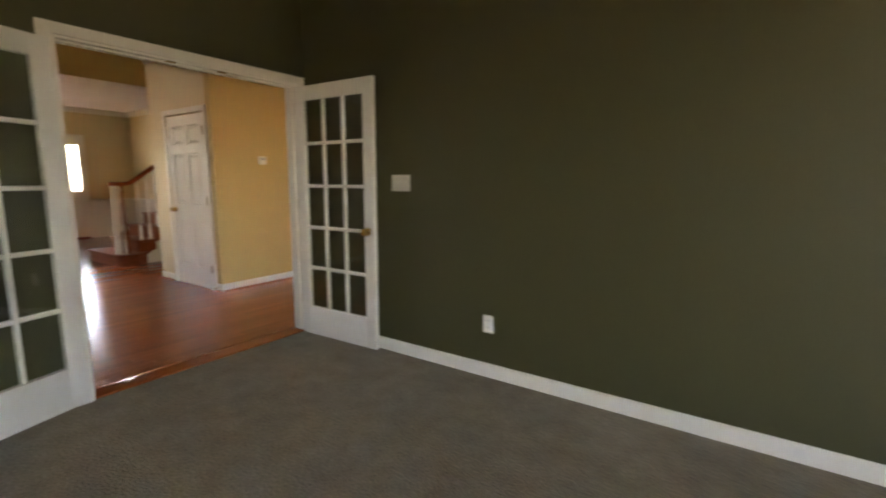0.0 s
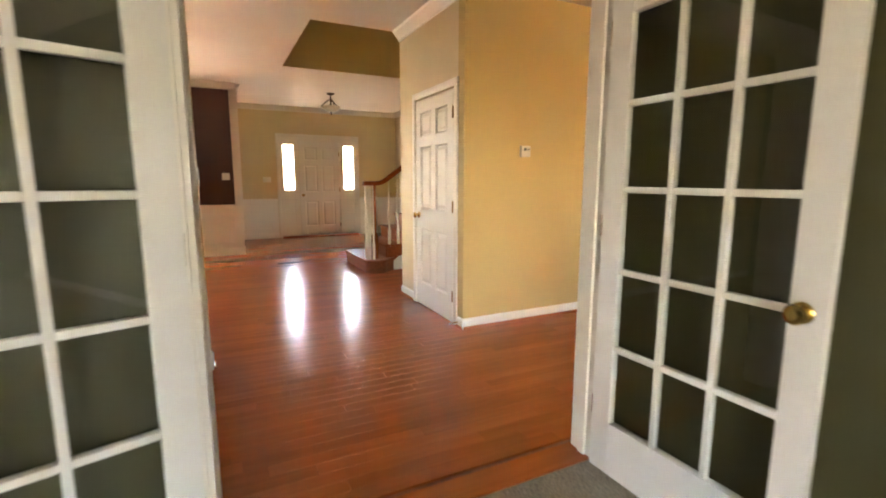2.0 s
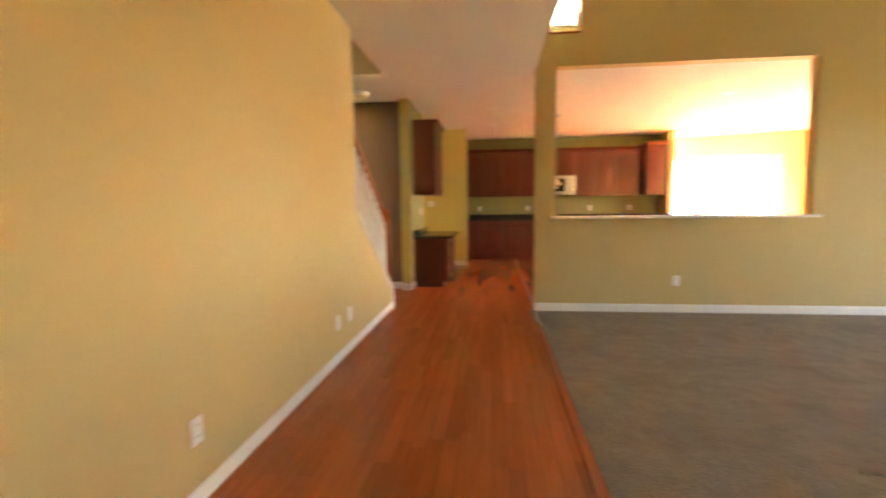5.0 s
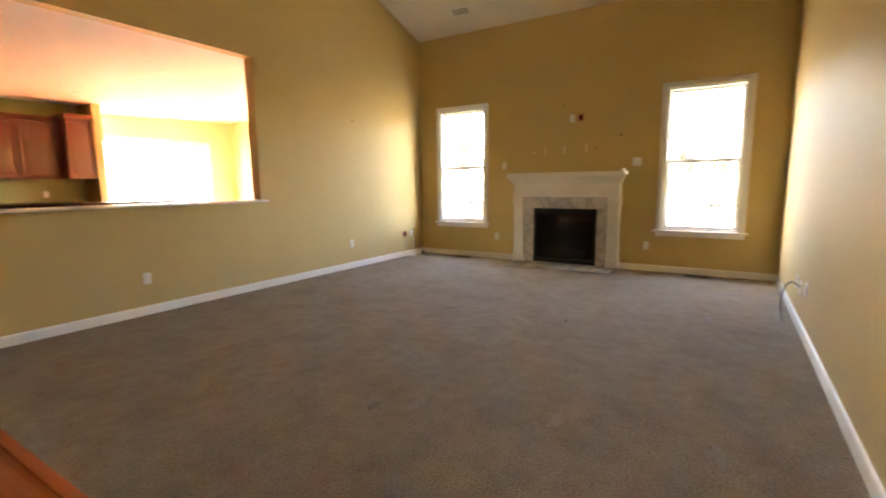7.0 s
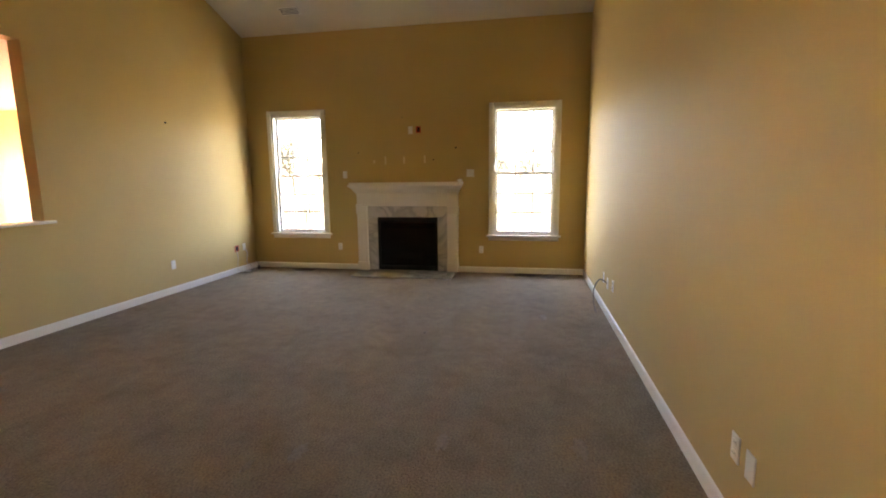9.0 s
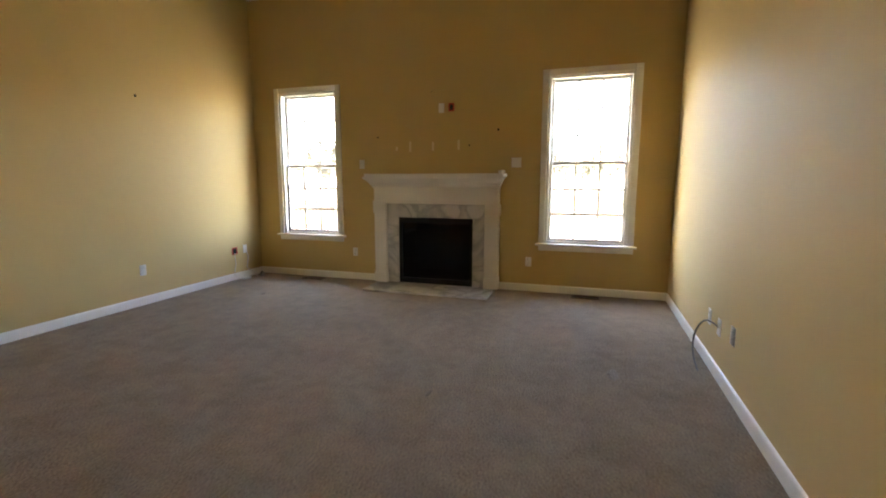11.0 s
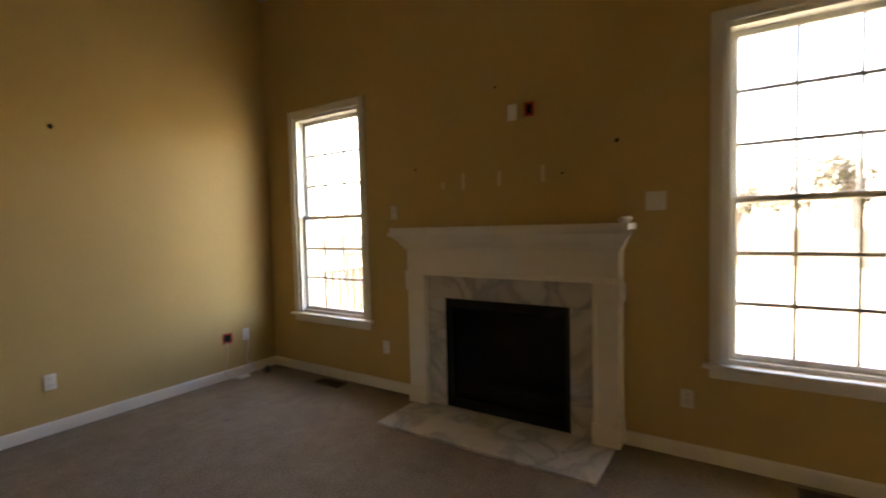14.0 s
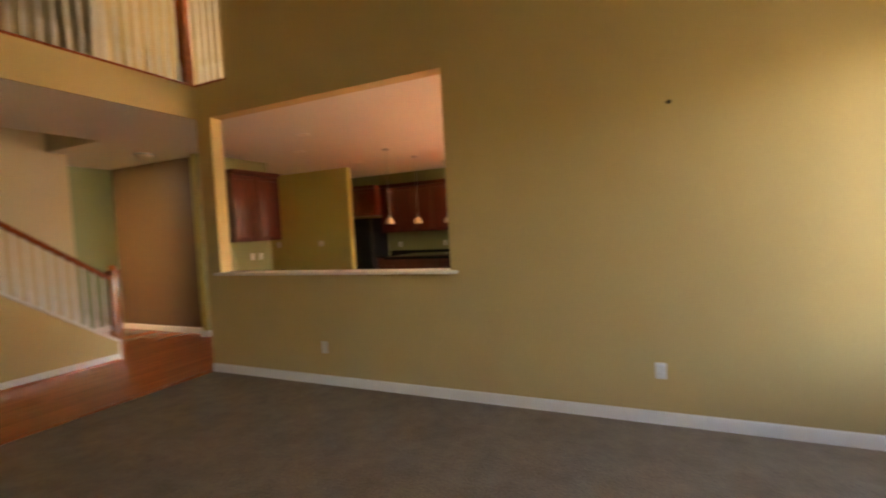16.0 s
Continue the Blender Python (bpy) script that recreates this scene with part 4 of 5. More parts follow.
# pass-through ledge
setting("trim_pass_through_ledge", block(-3.09, -0.215, 8.055, 8.31, 1.09, 1.118, 0.009), WHITE, "white painted ledge of the pass-through", "trim")


# ---------------------------------------------------------------- kitchen
def cabinet(name, x0, x1, yb, yf, z0, z1, label, doors=2, drawer=False, side=None, kick=False, crown=False):
    """A cherry cabinet against the wall at yb with its face at yf (yf < yb): body, raised panel doors, pulls."""
    w, dp = x1 - x0, yb - yf
    t = thing(name, pose((x0 + x1) / 2, yb, z0) @ (side or Matrix()), label, "cabinet", "kitchen cabinets")
    k = 0.10 if kick else 0.0
    part("body", block(-w / 2 + 0.0015, w / 2 - 0.0015, -dp + 0.022, 0, k, z1 - z0), CHERRY, t)
    if kick:
        part("toe_kick", block(-w / 2 + 0.002, w / 2 - 0.002, -dp + 0.09, -0.01, 0, k), CHERRY, t)
    if crown:
        bm = prism(bmesh.new(), [(-dp + 0.024, 0), (-dp - 0.01, 0.015), (-dp - 0.045, 0.06), (-dp - 0.05, 0.075), (0, 0.075), (0, 0)], "x", -w / 2, w / 2)
        part("crown_moulding", bm, CHERRY, t, at=pose(0, 0, z1 - z0))
    zt = z1 - z0
    if drawer:
        for i in range(doors):
            a, b = -w / 2 + w * i / doors + 0.006, -w / 2 + w * (i + 1) / doors - 0.006
            d = part("drawer_front", block(a, b, -dp, -dp + 0.021, zt - 0.16, zt - 0.01, 0.004), CHERRY, t)
            part("pull", rod(bmesh.new(), ((a + b) / 2, -dp - 0.02, zt - 0.085), ((a + b) / 2, -dp, zt - 0.085), 0.012, 0.006, 10), BRONZE, d)
        zt -= 0.17
    for i in range(doors):
        a, b = -w / 2 + w * i / doors + 0.006, -w / 2 + w * (i + 1) / doors - 0.006
        bm = bmesh.new()
        f = 0.055
        for u, v, p, q in ((a, a + f, k + 0.01, zt - 0.01), (b - f, b, k + 0.01, zt - 0.01), (a + f, b - f, k + 0.01, k + 0.01 + f), (a + f, b - f, zt - 0.01 - f, zt - 0.01)):
            bx(bm, u, v, -dp, -dp + 0.021, p, q, 0.002)
        d = part("door", bm, CHERRY, t)
        bm = bmesh.new()
        z_lo, z_hi = k + 0.01 + f, zt - 0.01 - f
        o = [bm.verts.new(p) for p in ((a + f, -dp + 0.016, z_lo), (b - f, -dp + 0.016, z_lo), (b - f, -dp + 0.016, z_hi), (a + f, -dp + 0.016, z_hi))]
        n = [bm.verts.new(p) for p in ((a + f + 0.04, -dp + 0.004, z_lo + 0.04), (b - f - 0.04, -dp + 0.004, z_lo + 0.04), (b - f - 0.04, -dp + 0.004, z_hi - 0.04), (a + f + 0.04, -dp + 0.004, z_hi - 0.04))]
        bm.faces.new(n)
        for j in range(4):
            bm.faces.new((o[j], o[(j + 1) % 4], n[(j + 1) % 4], n[j]))
        part("raised_panel", bm, CHERRY, d)
        xx = b - 0.03 if i % 2 == 0 else a + 0.03
        zz = zt - 0.08 if z0 < 0.5 else k + 0.08
        part("knob", rod(bmesh.new(), (xx, -dp - 0.022, zz), (xx, -dp, zz), 0.013, 0.006, 10), BRONZE, d)
    return t


YB = 13.86
for a, b in ((-4.36, -3.56), (-3.56, -2.66), (-1.90, -1.0)):
    cabinet("wall_cabinet", a, b, YB, YB - 0.34, 1.45, 2.46, "dark cherry wall cabinet with raised panel doors", crown=True)
cabinet("wall_cabinet", -2.66, -1.90, YB, YB - 0.34, 1.92, 2.46, "short cherry wall cabinet above the microwave", crown=True)
cabinet("wall_cabinet", -1.0, -0.42, YB, YB - 0.34, 1.45, 2.46, "dark cherry wall cabinet with a raised panel door", doors=1, crown=True)
cabinet("wall_cabinet", -0.42, 0.015, YB, YB - 0.62, 1.45, 2.52, "deep cherry end wall cabinet", doors=1, crown=True)
cabinet("wall_cabinet", -5.36, -4.36, YB, YB - 0.60, 1.86, 2.46, "cherry cabinet above the refrigerator", crown=True)
for a, b in ((-4.36, -3.56), (-3.56, -2.66), (-1.90, -1.0), (-1.0, 0.015)):
    cabinet("base_cabinet", a, b, YB, YB - 0.60, 0, 0.90, "dark cherry base cabinet with drawers and doors", drawer=True, kick=True)
t = thing("range_cooker", pose(-2.28, YB, 0), "black range cooker with a glass oven door", "cooker")
part("body", block(-0.375, 0.375, -0.62, -0.01, 0.0, 0.915, 0.006), DARK, t)
part("oven_door", block(-0.36, 0.36, -0.65, -0.621, 0.18, 0.76, 0.006), STONE, t)
part("oven_handle", rod(bmesh.new(), (-0.32, -0.68, 0.74), (0.32, -0.68, 0.74), 0.011), STEEL, t)
t = thing("microwave", pose(-2.28, YB, 1.48), "stainless steel microwave oven above the range", "microwave")
part("body", block(-0.375, 0.375, -0.38, 0, 0, 0.425, 0.005), STEEL, t)
part("door_glass", block(-0.33, 0.14, -0.388, -0.381, 0.07, 0.36, 0.003), DARK, t)
part("control_panel", block(0.20, 0.36, -0.388, -0.381, 0.03, 0.39, 0.003), STEEL, t)
part("handle", rod(bmesh.new(), (0.17, -0.42, 0.05), (0.17, -0.42, 0.38), 0.01), STEEL, t)
t = thing("refrigerator", pose(-4.86, YB, 0), "black side-by-side refrigerator between the cabinets", "refrigerator")
part("body", block(-0.455, 0.455, -0.70, -0.03, 0.02, 1.80, 0.006), DARK, t)
for s in (-1, 1):
    d = part("door", block(s * 0.004, s * 0.452, -0.755, -0.705, 0.06, 1.79, 0.01), STONE, t)
    part("handle", rod(bmesh.new(), (s * 0.05, -0.79, 0.6), (s * 0.05, -0.79, 1.5), 0.013), DARK, d)
part("grille", block(-0.45, 0.45, -0.72, -0.701, 0.0, 0.055), DARK, t)
bm = bx(bmesh.new(), -4.36, -2.66, YB - 0.64, YB - 0.002, 0.90, 0.935, 0.006)
bx(bm, -4.36, -2.66, YB - 0.02, YB - 0.002, 0.935, 1.03)
solo("worktop", bm, STONE, "black granite worktop along the back wall", "worktop", "worktops")
bm = bx(bmesh.new(), -1.90, 0.015, YB - 0.64, YB - 0.002, 0.90, 0.935, 0.006)
bx(bm, -1.90, 0.015, YB - 0.02, YB - 0.002, 0.935, 1.03)
solo("worktop", bm, STONE, "black granite worktop along the back wall", "worktop", "worktops")
# island
t = thing("kitchen_island", pose(-1.1, 11.2, 0), "cherry kitchen island with panelled sides", "island")
part("body", block(-1.35, 1.35, -0.40, 0.40, 0.1, 1.04, 0.004), CHERRY, t)
part("plinth", block(-1.30, 1.30, -0.35, 0.35, 0, 0.1), CHERRY, t)
for k in range(4):
    part("raised_panel", block(-1.25 + 0.64 * k, -0.67 + 0.64 * k, -0.415, -0.4, 0.2, 0.88, 0.006), CHERRY, t)
solo("island_worktop", block(-2.55, 0.45, 10.65, 11.7, 1.04, 1.08, 0.01), STONE, "black granite island worktop", "worktop")


def pendant(x, y, zb):
    t = thing("pendant_lamp", pose(x, y, zb), "pendant lamp with a thin rod and white glass shade", "lamp", "pendant lamps")
    part("shade", lathe(bmesh.new(), [(0.075, 0.0), (0.078, 0.01), (0.066, 0.05), (0.045, 0.085), (0.025, 0.105), (0.02, 0.11)]), FROST, t, "white frosted glass shade")
    part("socket", rod(bmesh.new(), (0, 0, 0.108), (0, 0, 0.15), 0.02, 0.012), STEEL, t)
    part("rod", rod(bmesh.new(), (0, 0, 0.15), (0, 0, HC - zb - 0.02), 0.005, seg=8), STEEL, t)
    part("ceiling_rose", lathe(bmesh.new(), [(0.02, HC - zb - 0.03), (0.055, HC - zb - 0.02), (0.06, HC - zb)]), STEEL, t)


pendant(-2.65, 11.06, 1.60)
pendant(-2.63, 12.02, 1.60)
pendant(-2.45, 12.95, 1.60)

# desk and its wall cabinet on the olive wall
turn = pose(0, 0, 0, 0, 0, 90)
cabinet("desk_wall_cabinet", -5.0 - 0.50, -5.0 + 0.50, 10.22, 10.22 - 0.34, 1.43, 2.50, "cherry wall cabinet above the desk", side=turn, crown=True)
t = thing("built_in_desk", pose(-5.0, 10.35, 0), "cherry built-in desk with drawers and a black stone top", "desk")
part("drawer_pedestal", block(0.002, 0.52, -0.70, -0.25, 0.08, 0.755, 0.004), CHERRY, t)
part("drawer_pedestal", block(0.002, 0.52, 0.40, 0.70, 0.08, 0.755, 0.004), CHERRY, t)
part("plinth", block(0.03, 0.46, -0.68, -0.27, 0, 0.08), CHERRY, t)
part("plinth", block(0.03, 0.46, 0.42, 0.68, 0, 0.08), CHERRY, t)
part("apron_drawer", block(0.02, 0.51, -0.249, 0.399, 0.62, 0.755, 0.004), CHERRY, t)
part("back_panel", block(0.002, 0.02, -0.249, 0.399, 0.0, 0.62), CHERRY, t)
for z in (0.10, 0.33, 0.54):
    d = part("drawer_front", block(0.52, 0.54, -0.69, -0.26, z, z + 0.20, 0.004), CHERRY, t)
    part("pull", rod(bmesh.new(), (0.54, -0.475, z + 0.1), (0.565, -0.475, z + 0.1), 0.006, 0.013, 10), BRONZE, d)
part("stone_top", block(0.002, 0.59, -0.72, 0.72, 0.756, 0.79, 0.006), STONE, t, "black granite desk top")
part("stone_upstand", block(0.002, 0.022, -0.72, 0.72, 0.791, 0.88, 0.003), STONE, t)


# ---------------------------------------------------------------- plates and small fittings
def plate(kind, x, y, z, rz, label, group, gangs=1, w=0.072, h=0.116):
    """A wall plate facing local -y. kind: outlet, switch, blank."""
    names = {"outlet": ("wall_outlet", "outlet"), "switch": ("light_switch", "switch"), "blank": ("wall_plate", "wall plate")}
    t = thing(names[kind][0], pose(x, y, z, 0, 0, rz), label, names[kind][1], group)
    ww = w + 0.046 * (gangs - 1)
    part("cover", block(-ww / 2, ww / 2, -0.006, 0.0, -h / 2, h / 2, 0.0025), PLATE, t)
    for g in range(gangs):
        cx = (g - (gangs - 1) / 2) * 0.046
        if kind == "outlet":
            for s in (-1, 1):
                bm = bx(bmesh.new(), cx - 0.016, cx + 0.016, -0.0085, -0.006, s * 0.024 - 0.014, s * 0.024 + 0.014, 0.002)
                r = part("receptacle", bm, PLATE, t)
                bm = bx(bmesh.new(), cx - 0.0085, cx - 0.006, -0.0092, -0.0084, s * 0.024 - 0.002, s * 0.024 + 0.008)
                bx(bm, cx + 0.006, cx + 0.0085, -0.0092, -0.0084, s * 0.024 - 0.002, s * 0.024 + 0.008)
                part("slots", bm, DARK, r)
            part("screw", rod(bmesh.new(), (cx, -0.0075, 0), (cx, -0.006, 0), 0.003, seg=8), STEEL, t)
        elif kind == "switch":
            part("toggle", bx(bmesh.new(), cx - 0.0045, cx + 0.0045, -0.020, -0.006, 0.0, 0.013, 0.002), PLATE, t)
            part("slot", block(cx - 0.007, cx + 0.007, -0.0075, -0.006, -0.016, 0.016), PLATE, t)
    return t


OUT = "white duplex wall outlet"
plate("switch", -2.075, 2.385, 1.275, 0, "white triple-toggle switch plate on the green wall", "switches", 3)
plate("outlet", -1.345, 2.385, 0.362, 0, OUT + " on the green wall", "outlets")
plate("outlet", -5.01, 4.355, 0.335, 90, OUT + " on the yellow hall wall", "outlets")
plate("outlet", -5.01, 6.13, 0.337, 90, OUT + " on the yellow hall wall", "outlets")
plate("blank", -5.01, 6.43, 0.34, 90, "white blank wall plate on the hall wall", "wall plates")
plate("outlet", -1.68, KY, 0.37, 0, OUT + " below the pass-through", "outlets")
plate("outlet", 1.308, KY, 0.385, 0, OUT + " on the tan wall", "outlets")
plate("blank", 2.89, KY, 0.405, 0, "white wall plate with a cable beside the red box", "wall plates")
plate("outlet", EASTX, 6.545, 0.385, -90, OUT + " beside the fireplace", "outlets")
plate("outlet", EASTX, 4.155, 0.37, -90, OUT + " beside the fireplace", "outlets")
plate("switch", EASTX, 6.41, 1.582, -90, "white wall switch above the mantel end", "switches")
plate("switch", EASTX, 4.33, 1.582, -90, "white double wall switch above the mantel end", "switches", 2, 0.072)
plate("blank", EASTX, 5.285, 2.265, -90, "white blank plate beside the open cable box", "wall plates")
plate("outlet", -2.08, SY, 0.37, 180, OUT + " on the side wall", "outlets")
plate("blank", -2.21, SY, 0.365, 180, "white blank wall plate on the side wall", "wall plates")
plate("outlet", 1.33, SY, 0.36, 180, OUT + " on the side wall", "outlets")
plate("blank", 1.065, SY, 0.355, 180, "white wall plate with a grey cable", "wall plates")
plate("outlet", 0.755, SY, 0.395, 180, OUT + " on the side wall", "outlets")
plate("switch", -10.15, 0.985, 1.325, 90, "white switch plate on the maroon wall", "switches", 2)
plate("switch", -12.25, 1.82, 1.27, 90, "white triple switch plate in the foyer", "switches", 3)
plate("outlet", -5.0, 10.35, 1.165, 90, OUT + " above the desk", "outlets")
plate("outlet", -5.0, 10.53, 1.16, 90, OUT + " above the desk", "outlets")
plate("switch", -5.08, 12.25, 1.30, 0, "white double switch plate on the olive wall", "switches", 2)
plate("switch", -6.25, 12.25, 1.31, 0, "white switch plate on the olive wall", "switches")
for x in (-4.1, -2.95, -1.5, -0.6):
    plate("outlet", x, YB, 1.17, 0, OUT + " above the worktop", "outlets")
plate("switch", -6.33, 7.2, 1.6, 90, "white switch plate on the stair wall", "switches")

t = thing("thermostat", pose(-5.01, 3.275, 1.53, 0, 0, 90), "white wall thermostat with a small grey display", "thermostat")
part("back_plate", block(-0.053, 0.053, -0.006, 0, -0.048, 0.048, 0.002), CASE, t)
part("case", block(-0.048, 0.048, -0.019, -0.006, -0.044, 0.044, 0.005), CASE, t)
part("display", block(-0.022, 0.010, -0.0205, -0.018, 0.004, 0.028, 0.001), LCD, t, "small grey display")
part("button", block(0.022, 0.034, -0.0215, -0.018, 0.006, 0.024, 0.001), LCD, t)


def open_box(x, y, z, rz, label, w=0.075, h=0.10):
    """An open electrical box: red plastic rim and a flat black sheet for its shaded inside."""
    t = thing("electrical_box", pose(x, y, z, 0, 0, rz), label, "electrical box", "open electrical boxes")
    bm = bmesh.new()
    for a, b, c, d in ((-w / 2, -w / 2 + 0.016, -h / 2, h / 2), (w / 2 - 0.016, w / 2, -h / 2, h / 2), (-w / 2 + 0.016, w / 2 - 0.016, h / 2 - 0.016, h / 2), (-w / 2 + 0.016, w / 2 - 0.016, -h / 2, -h / 2 + 0.016)):
        bx(bm, a, b, -0.006, 0.0, c, d, 0.001)
    part("rim", bm, RED, t, "red plastic rim")
    part("back", block(-w / 2 + 0.008, w / 2 - 0.008, -0.003, 0.0, -h / 2 + 0.008, h / 2 - 0.008), DARK, t, "black sheet for the shaded inside")
    return t


open_box(2.69, KY, 0.40, 0, "open red electrical box low on the tan wall", 0.10, 0.10)
open_box(EASTX, 5.155, 2.27, -90, "open red electrical box above the mantel")


def hole(x, y, z, axis, r=0.018):
    p = Vector((x, y, z))
    d = Vector((0.002, 0, 0)) if axis == "x" else Vector((0, 0.002, 0))
    solo("screw_hole", rod(bmesh.new(), p - d, p + d, r, seg=12), DARK, "small dark anchor hole in the wall", "hole", "anchor holes")


hole(1.408, KY, 2.256, "y", 0.016)
hole(EASTX, 4.56, 1.98, "x", 0.014)
hole(EASTX, 6.17, 1.93, "x", 0.010)
hole(EASTX, 5.42, 2.47, "x", 0.008)
hole(EASTX, 4.92, 1.80, "x", 0.010)


for y, z, h in ((5.71, 1.80, 0.13), (5.40, 1.80, 0.11), (5.06, 1.81, 0.12), (5.90, 1.78, 0.05)):
    solo("wall_patch", block(EASTX - 0.0015, EASTX + 0.001, y - 0.015, y + 0.015, z - h / 2, z + h / 2), SPACKLE, "pale spackle patch on the wall above the mantel", "wall patch", "wall patches")


def cable(name, pts, r, mat, label):
    cu = bpy.data.curves.new(name, "CURVE")
    cu.dimensions, cu.bevel_depth, cu.bevel_resolution = "3D", r, 2
    s = cu.splines.new("NURBS")
    s.points.add(len(pts) - 1)
    for p, q in zip(s.points, pts):
        p.co = (*q, 1)
    s.use_endpoint_u, s.order_u = True, 3
    cu.materials.append(mat)
    return tagged(new(name, cu), label, "cable")


cable("cable", [(1.065, SY + 0.006, 0.355), (1.075, SY + 0.05, 0.395), (1.13, SY + 0.09, 0.385), (1.22, SY + 0.12, 0.27), (1.25, SY + 0.12, 0.14), (1.22, SY + 0.11, 0.05), (1.12, SY + 0.10, 0.008)], 0.006, GREYCABLE, "grey coaxial cable drooping to the carpet")
cable("cable", [(2.89, KY - 0.006, 0.38), (2.89, KY - 0.06, 0.32), (2.84, KY - 0.08, 0.22), (2.84, KY - 0.06, 0.14), (2.90, KY - 0.10, 0.10), (2.95, KY - 0.14, 0.012)], 0.006, CABLE, "white cable hanging from the wall plate")
cable("cable", [(2.68, KY - 0.004, 0.37), (2.68, KY - 0.03, 0.25), (2.64, KY - 0.03, 0.14), (2.63, KY - 0.035, 0.04), (2.70, KY - 0.08, 0.008)], 0.004, CABLE, "thin cable hanging from the red box")
t = thing("cable_adapter", pose(2.78, KY - 0.10, 0), "small white cable adapter lying on the carpet", "adapter")
part("case", block(-0.06, 0.06, -0.03, 0.03, 0, 0.022, 0.006), PLATE, t)
t = thing("cable_coil", pose(2.99, KY - 0.17, 0), "small dark coil of cable on the carpet", "cable")
part("coil", lathe(bmesh.new(), [(0.03, 0), (0.038, 0.006), (0.038, 0.03), (0.03, 0.036)], pose(0, 0, 0.038, 90, 0, 20)), GREYCABLE, t)


def carpet_scar(x, y, size, seed):
    """A frayed patch where the pile is torn: flattened tufts round the tear."""
    rng = random.Random(seed)
    bm = bmesh.new()
    rings = []
    for f, h in ((1.0, 0.0), (0.72, 0.006), (0.45, 0.002), (0.2, 0.007)):
        rings.append([bm.verts.new((x + size * f * rng.uniform(0.55, 1.15) * math.cos(0.2244 * i), y + size * f * rng.uniform(0.2, 0.5) * math.sin(0.2244 * i),
                                    h + rng.uniform(0, 0.006) * (f < 1))) for i in range(28)])
    for p, q in zip(rings, rings[1:]):
        for i in range(28):
            bm.faces.new((p[i], p[(i + 1) % 28], q[(i + 1) % 28], q[i]))
    bm.faces.new(rings[-1])
    solo("carpet_tear", bm, LINT, "small frayed tear in the worn carpet", "carpet tear", "carpet tears")


for k, (x, y, size) in enumerate(((0.872, 3.252, 0.10), (-1.58, 3.13, 0.12), (-1.64, 3.89, 0.10), (-1.87, 4.65, 0.10), (-2.03, 4.86, 0.06), (2.1, 7.2, 0.04), (0.2, 4.4, 0.05))):
    carpet_scar(x, y, size, k)
for k, (x, y, size) in enumerate(((-1.1, 0.9, 0.08), (-0.75, 1.05, 0.10), (-0.95, 1.35, 0.06))):
    carpet_scar(x, y, size, 20 + k)


def floor_vent(x, y):
    t = thing("floor_vent", pose(x, y, 0), "dark bronze floor vent grille in the carpet", "vent", "floor vents")
    bm = bmesh.new()
    for a, b, c, d in ((-0.07, -0.055, -0.16, 0.16), (0.055, 0.07, -0.16, 0.16), (-0.055, 0.055, -0.16, -0.145), (-0.055, 0.055, 0.145, 0.16)):
        bx(bm, a, b, c, d, 0.0, 0.008, 0.002)
    part("frame", bm, BRONZE, t)
    # Thin black sheet painted in for the shade between the slats.
    part("shaft", block(-0.055, 0.055, -0.145, 0.145, 0.0005, 0.0015), DARK, t)
    for k in range(14):
        y0 = -0.135 + 0.0205 * k
        part("slat", block(-0.055, 0.055, y0, y0 + 0.006, 0.0015, 0.006), BRONZE, t)
    return t


floor_vent(3.095, 7.13)
floor_vent(3.10, 3.465)


def ceiling_vent(x, y):
    ang = math.degrees(math.atan(0.335))
    t = thing("ceiling_vent", pose(x, y, vault(x) - 0.001, 0, ang, 0), "white ceiling vent with dark slots", "vent", "ceiling vents")
    bm = bmesh.new()
    for a, b, c, d in ((-0.09, -0.07, -0.16, 0.16), (0.07, 0.09, -0.16, 0.16), (-0.07, 0.07, -0.16, -0.14), (-0.07, 0.07, 0.14, 0.16)):
        bx(bm, a, b, c, d, -0.008, 0.0, 0.002)
    part("frame", bm, WHITE, t)
    # Black sheet stands in for the shaded duct above the slots.
    part("shaft", block(-0.07, 0.07, -0.14, 0.14, -0.0015, 0.0), DARK, t)
    for k in range(6):
        x0 = -0.065 + 0.022 * k
        part("slat", block(x0, x0 + 0.006, -0.14, 0.14, -0.007, -0.0015), WHITE, t)


ceiling_vent(2.74, 6.98)
ceiling_vent(2.6, 4.0)

# foyer ceiling light, hall lights
t = thing("foyer_ceiling_light", pose(-10.3, 2.80, HC), "bronze semi-flush ceiling light with a glass bowl", "lamp")
part("canopy", lathe(bmesh.new(), [(0.07, 0), (0.068, -0.015), (0.03, -0.03), (0.012, -0.035)][::-1]), BRONZE, t)
part("stem", rod(bmesh.new(), (0, 0, -0.28), (0, 0, -0.03), 0.009), BRONZE, t)
part("bowl", lathe(bmesh.new(), [(0.01, -0.33), (0.08, -0.315), (0.14, -0.28), (0.17, -0.23), (0.165, -0.228), (0.13, -0.27), (0.01, -0.30)]), FROST, t, "frosted glass bowl")
for k in range(3):
    a = radians(120 * k + 20)
    part("arm", rod(bmesh.new(), (0, 0, -0.10), (0.175 * math.cos(a), 0.175 * math.sin(a), -0.22), 0.007, 0.006, 8), BRONZE, t)
part("finial", lathe(bmesh.new(), [(0.004, -0.38), (0.016, -0.365), (0.012, -0.345), (0.02, -0.33)]), BRONZE, t)
t = thing("hall_ceiling_light", pose(-5.60, 9.0, HC), "flush white ceiling light in the back hall", "lamp")
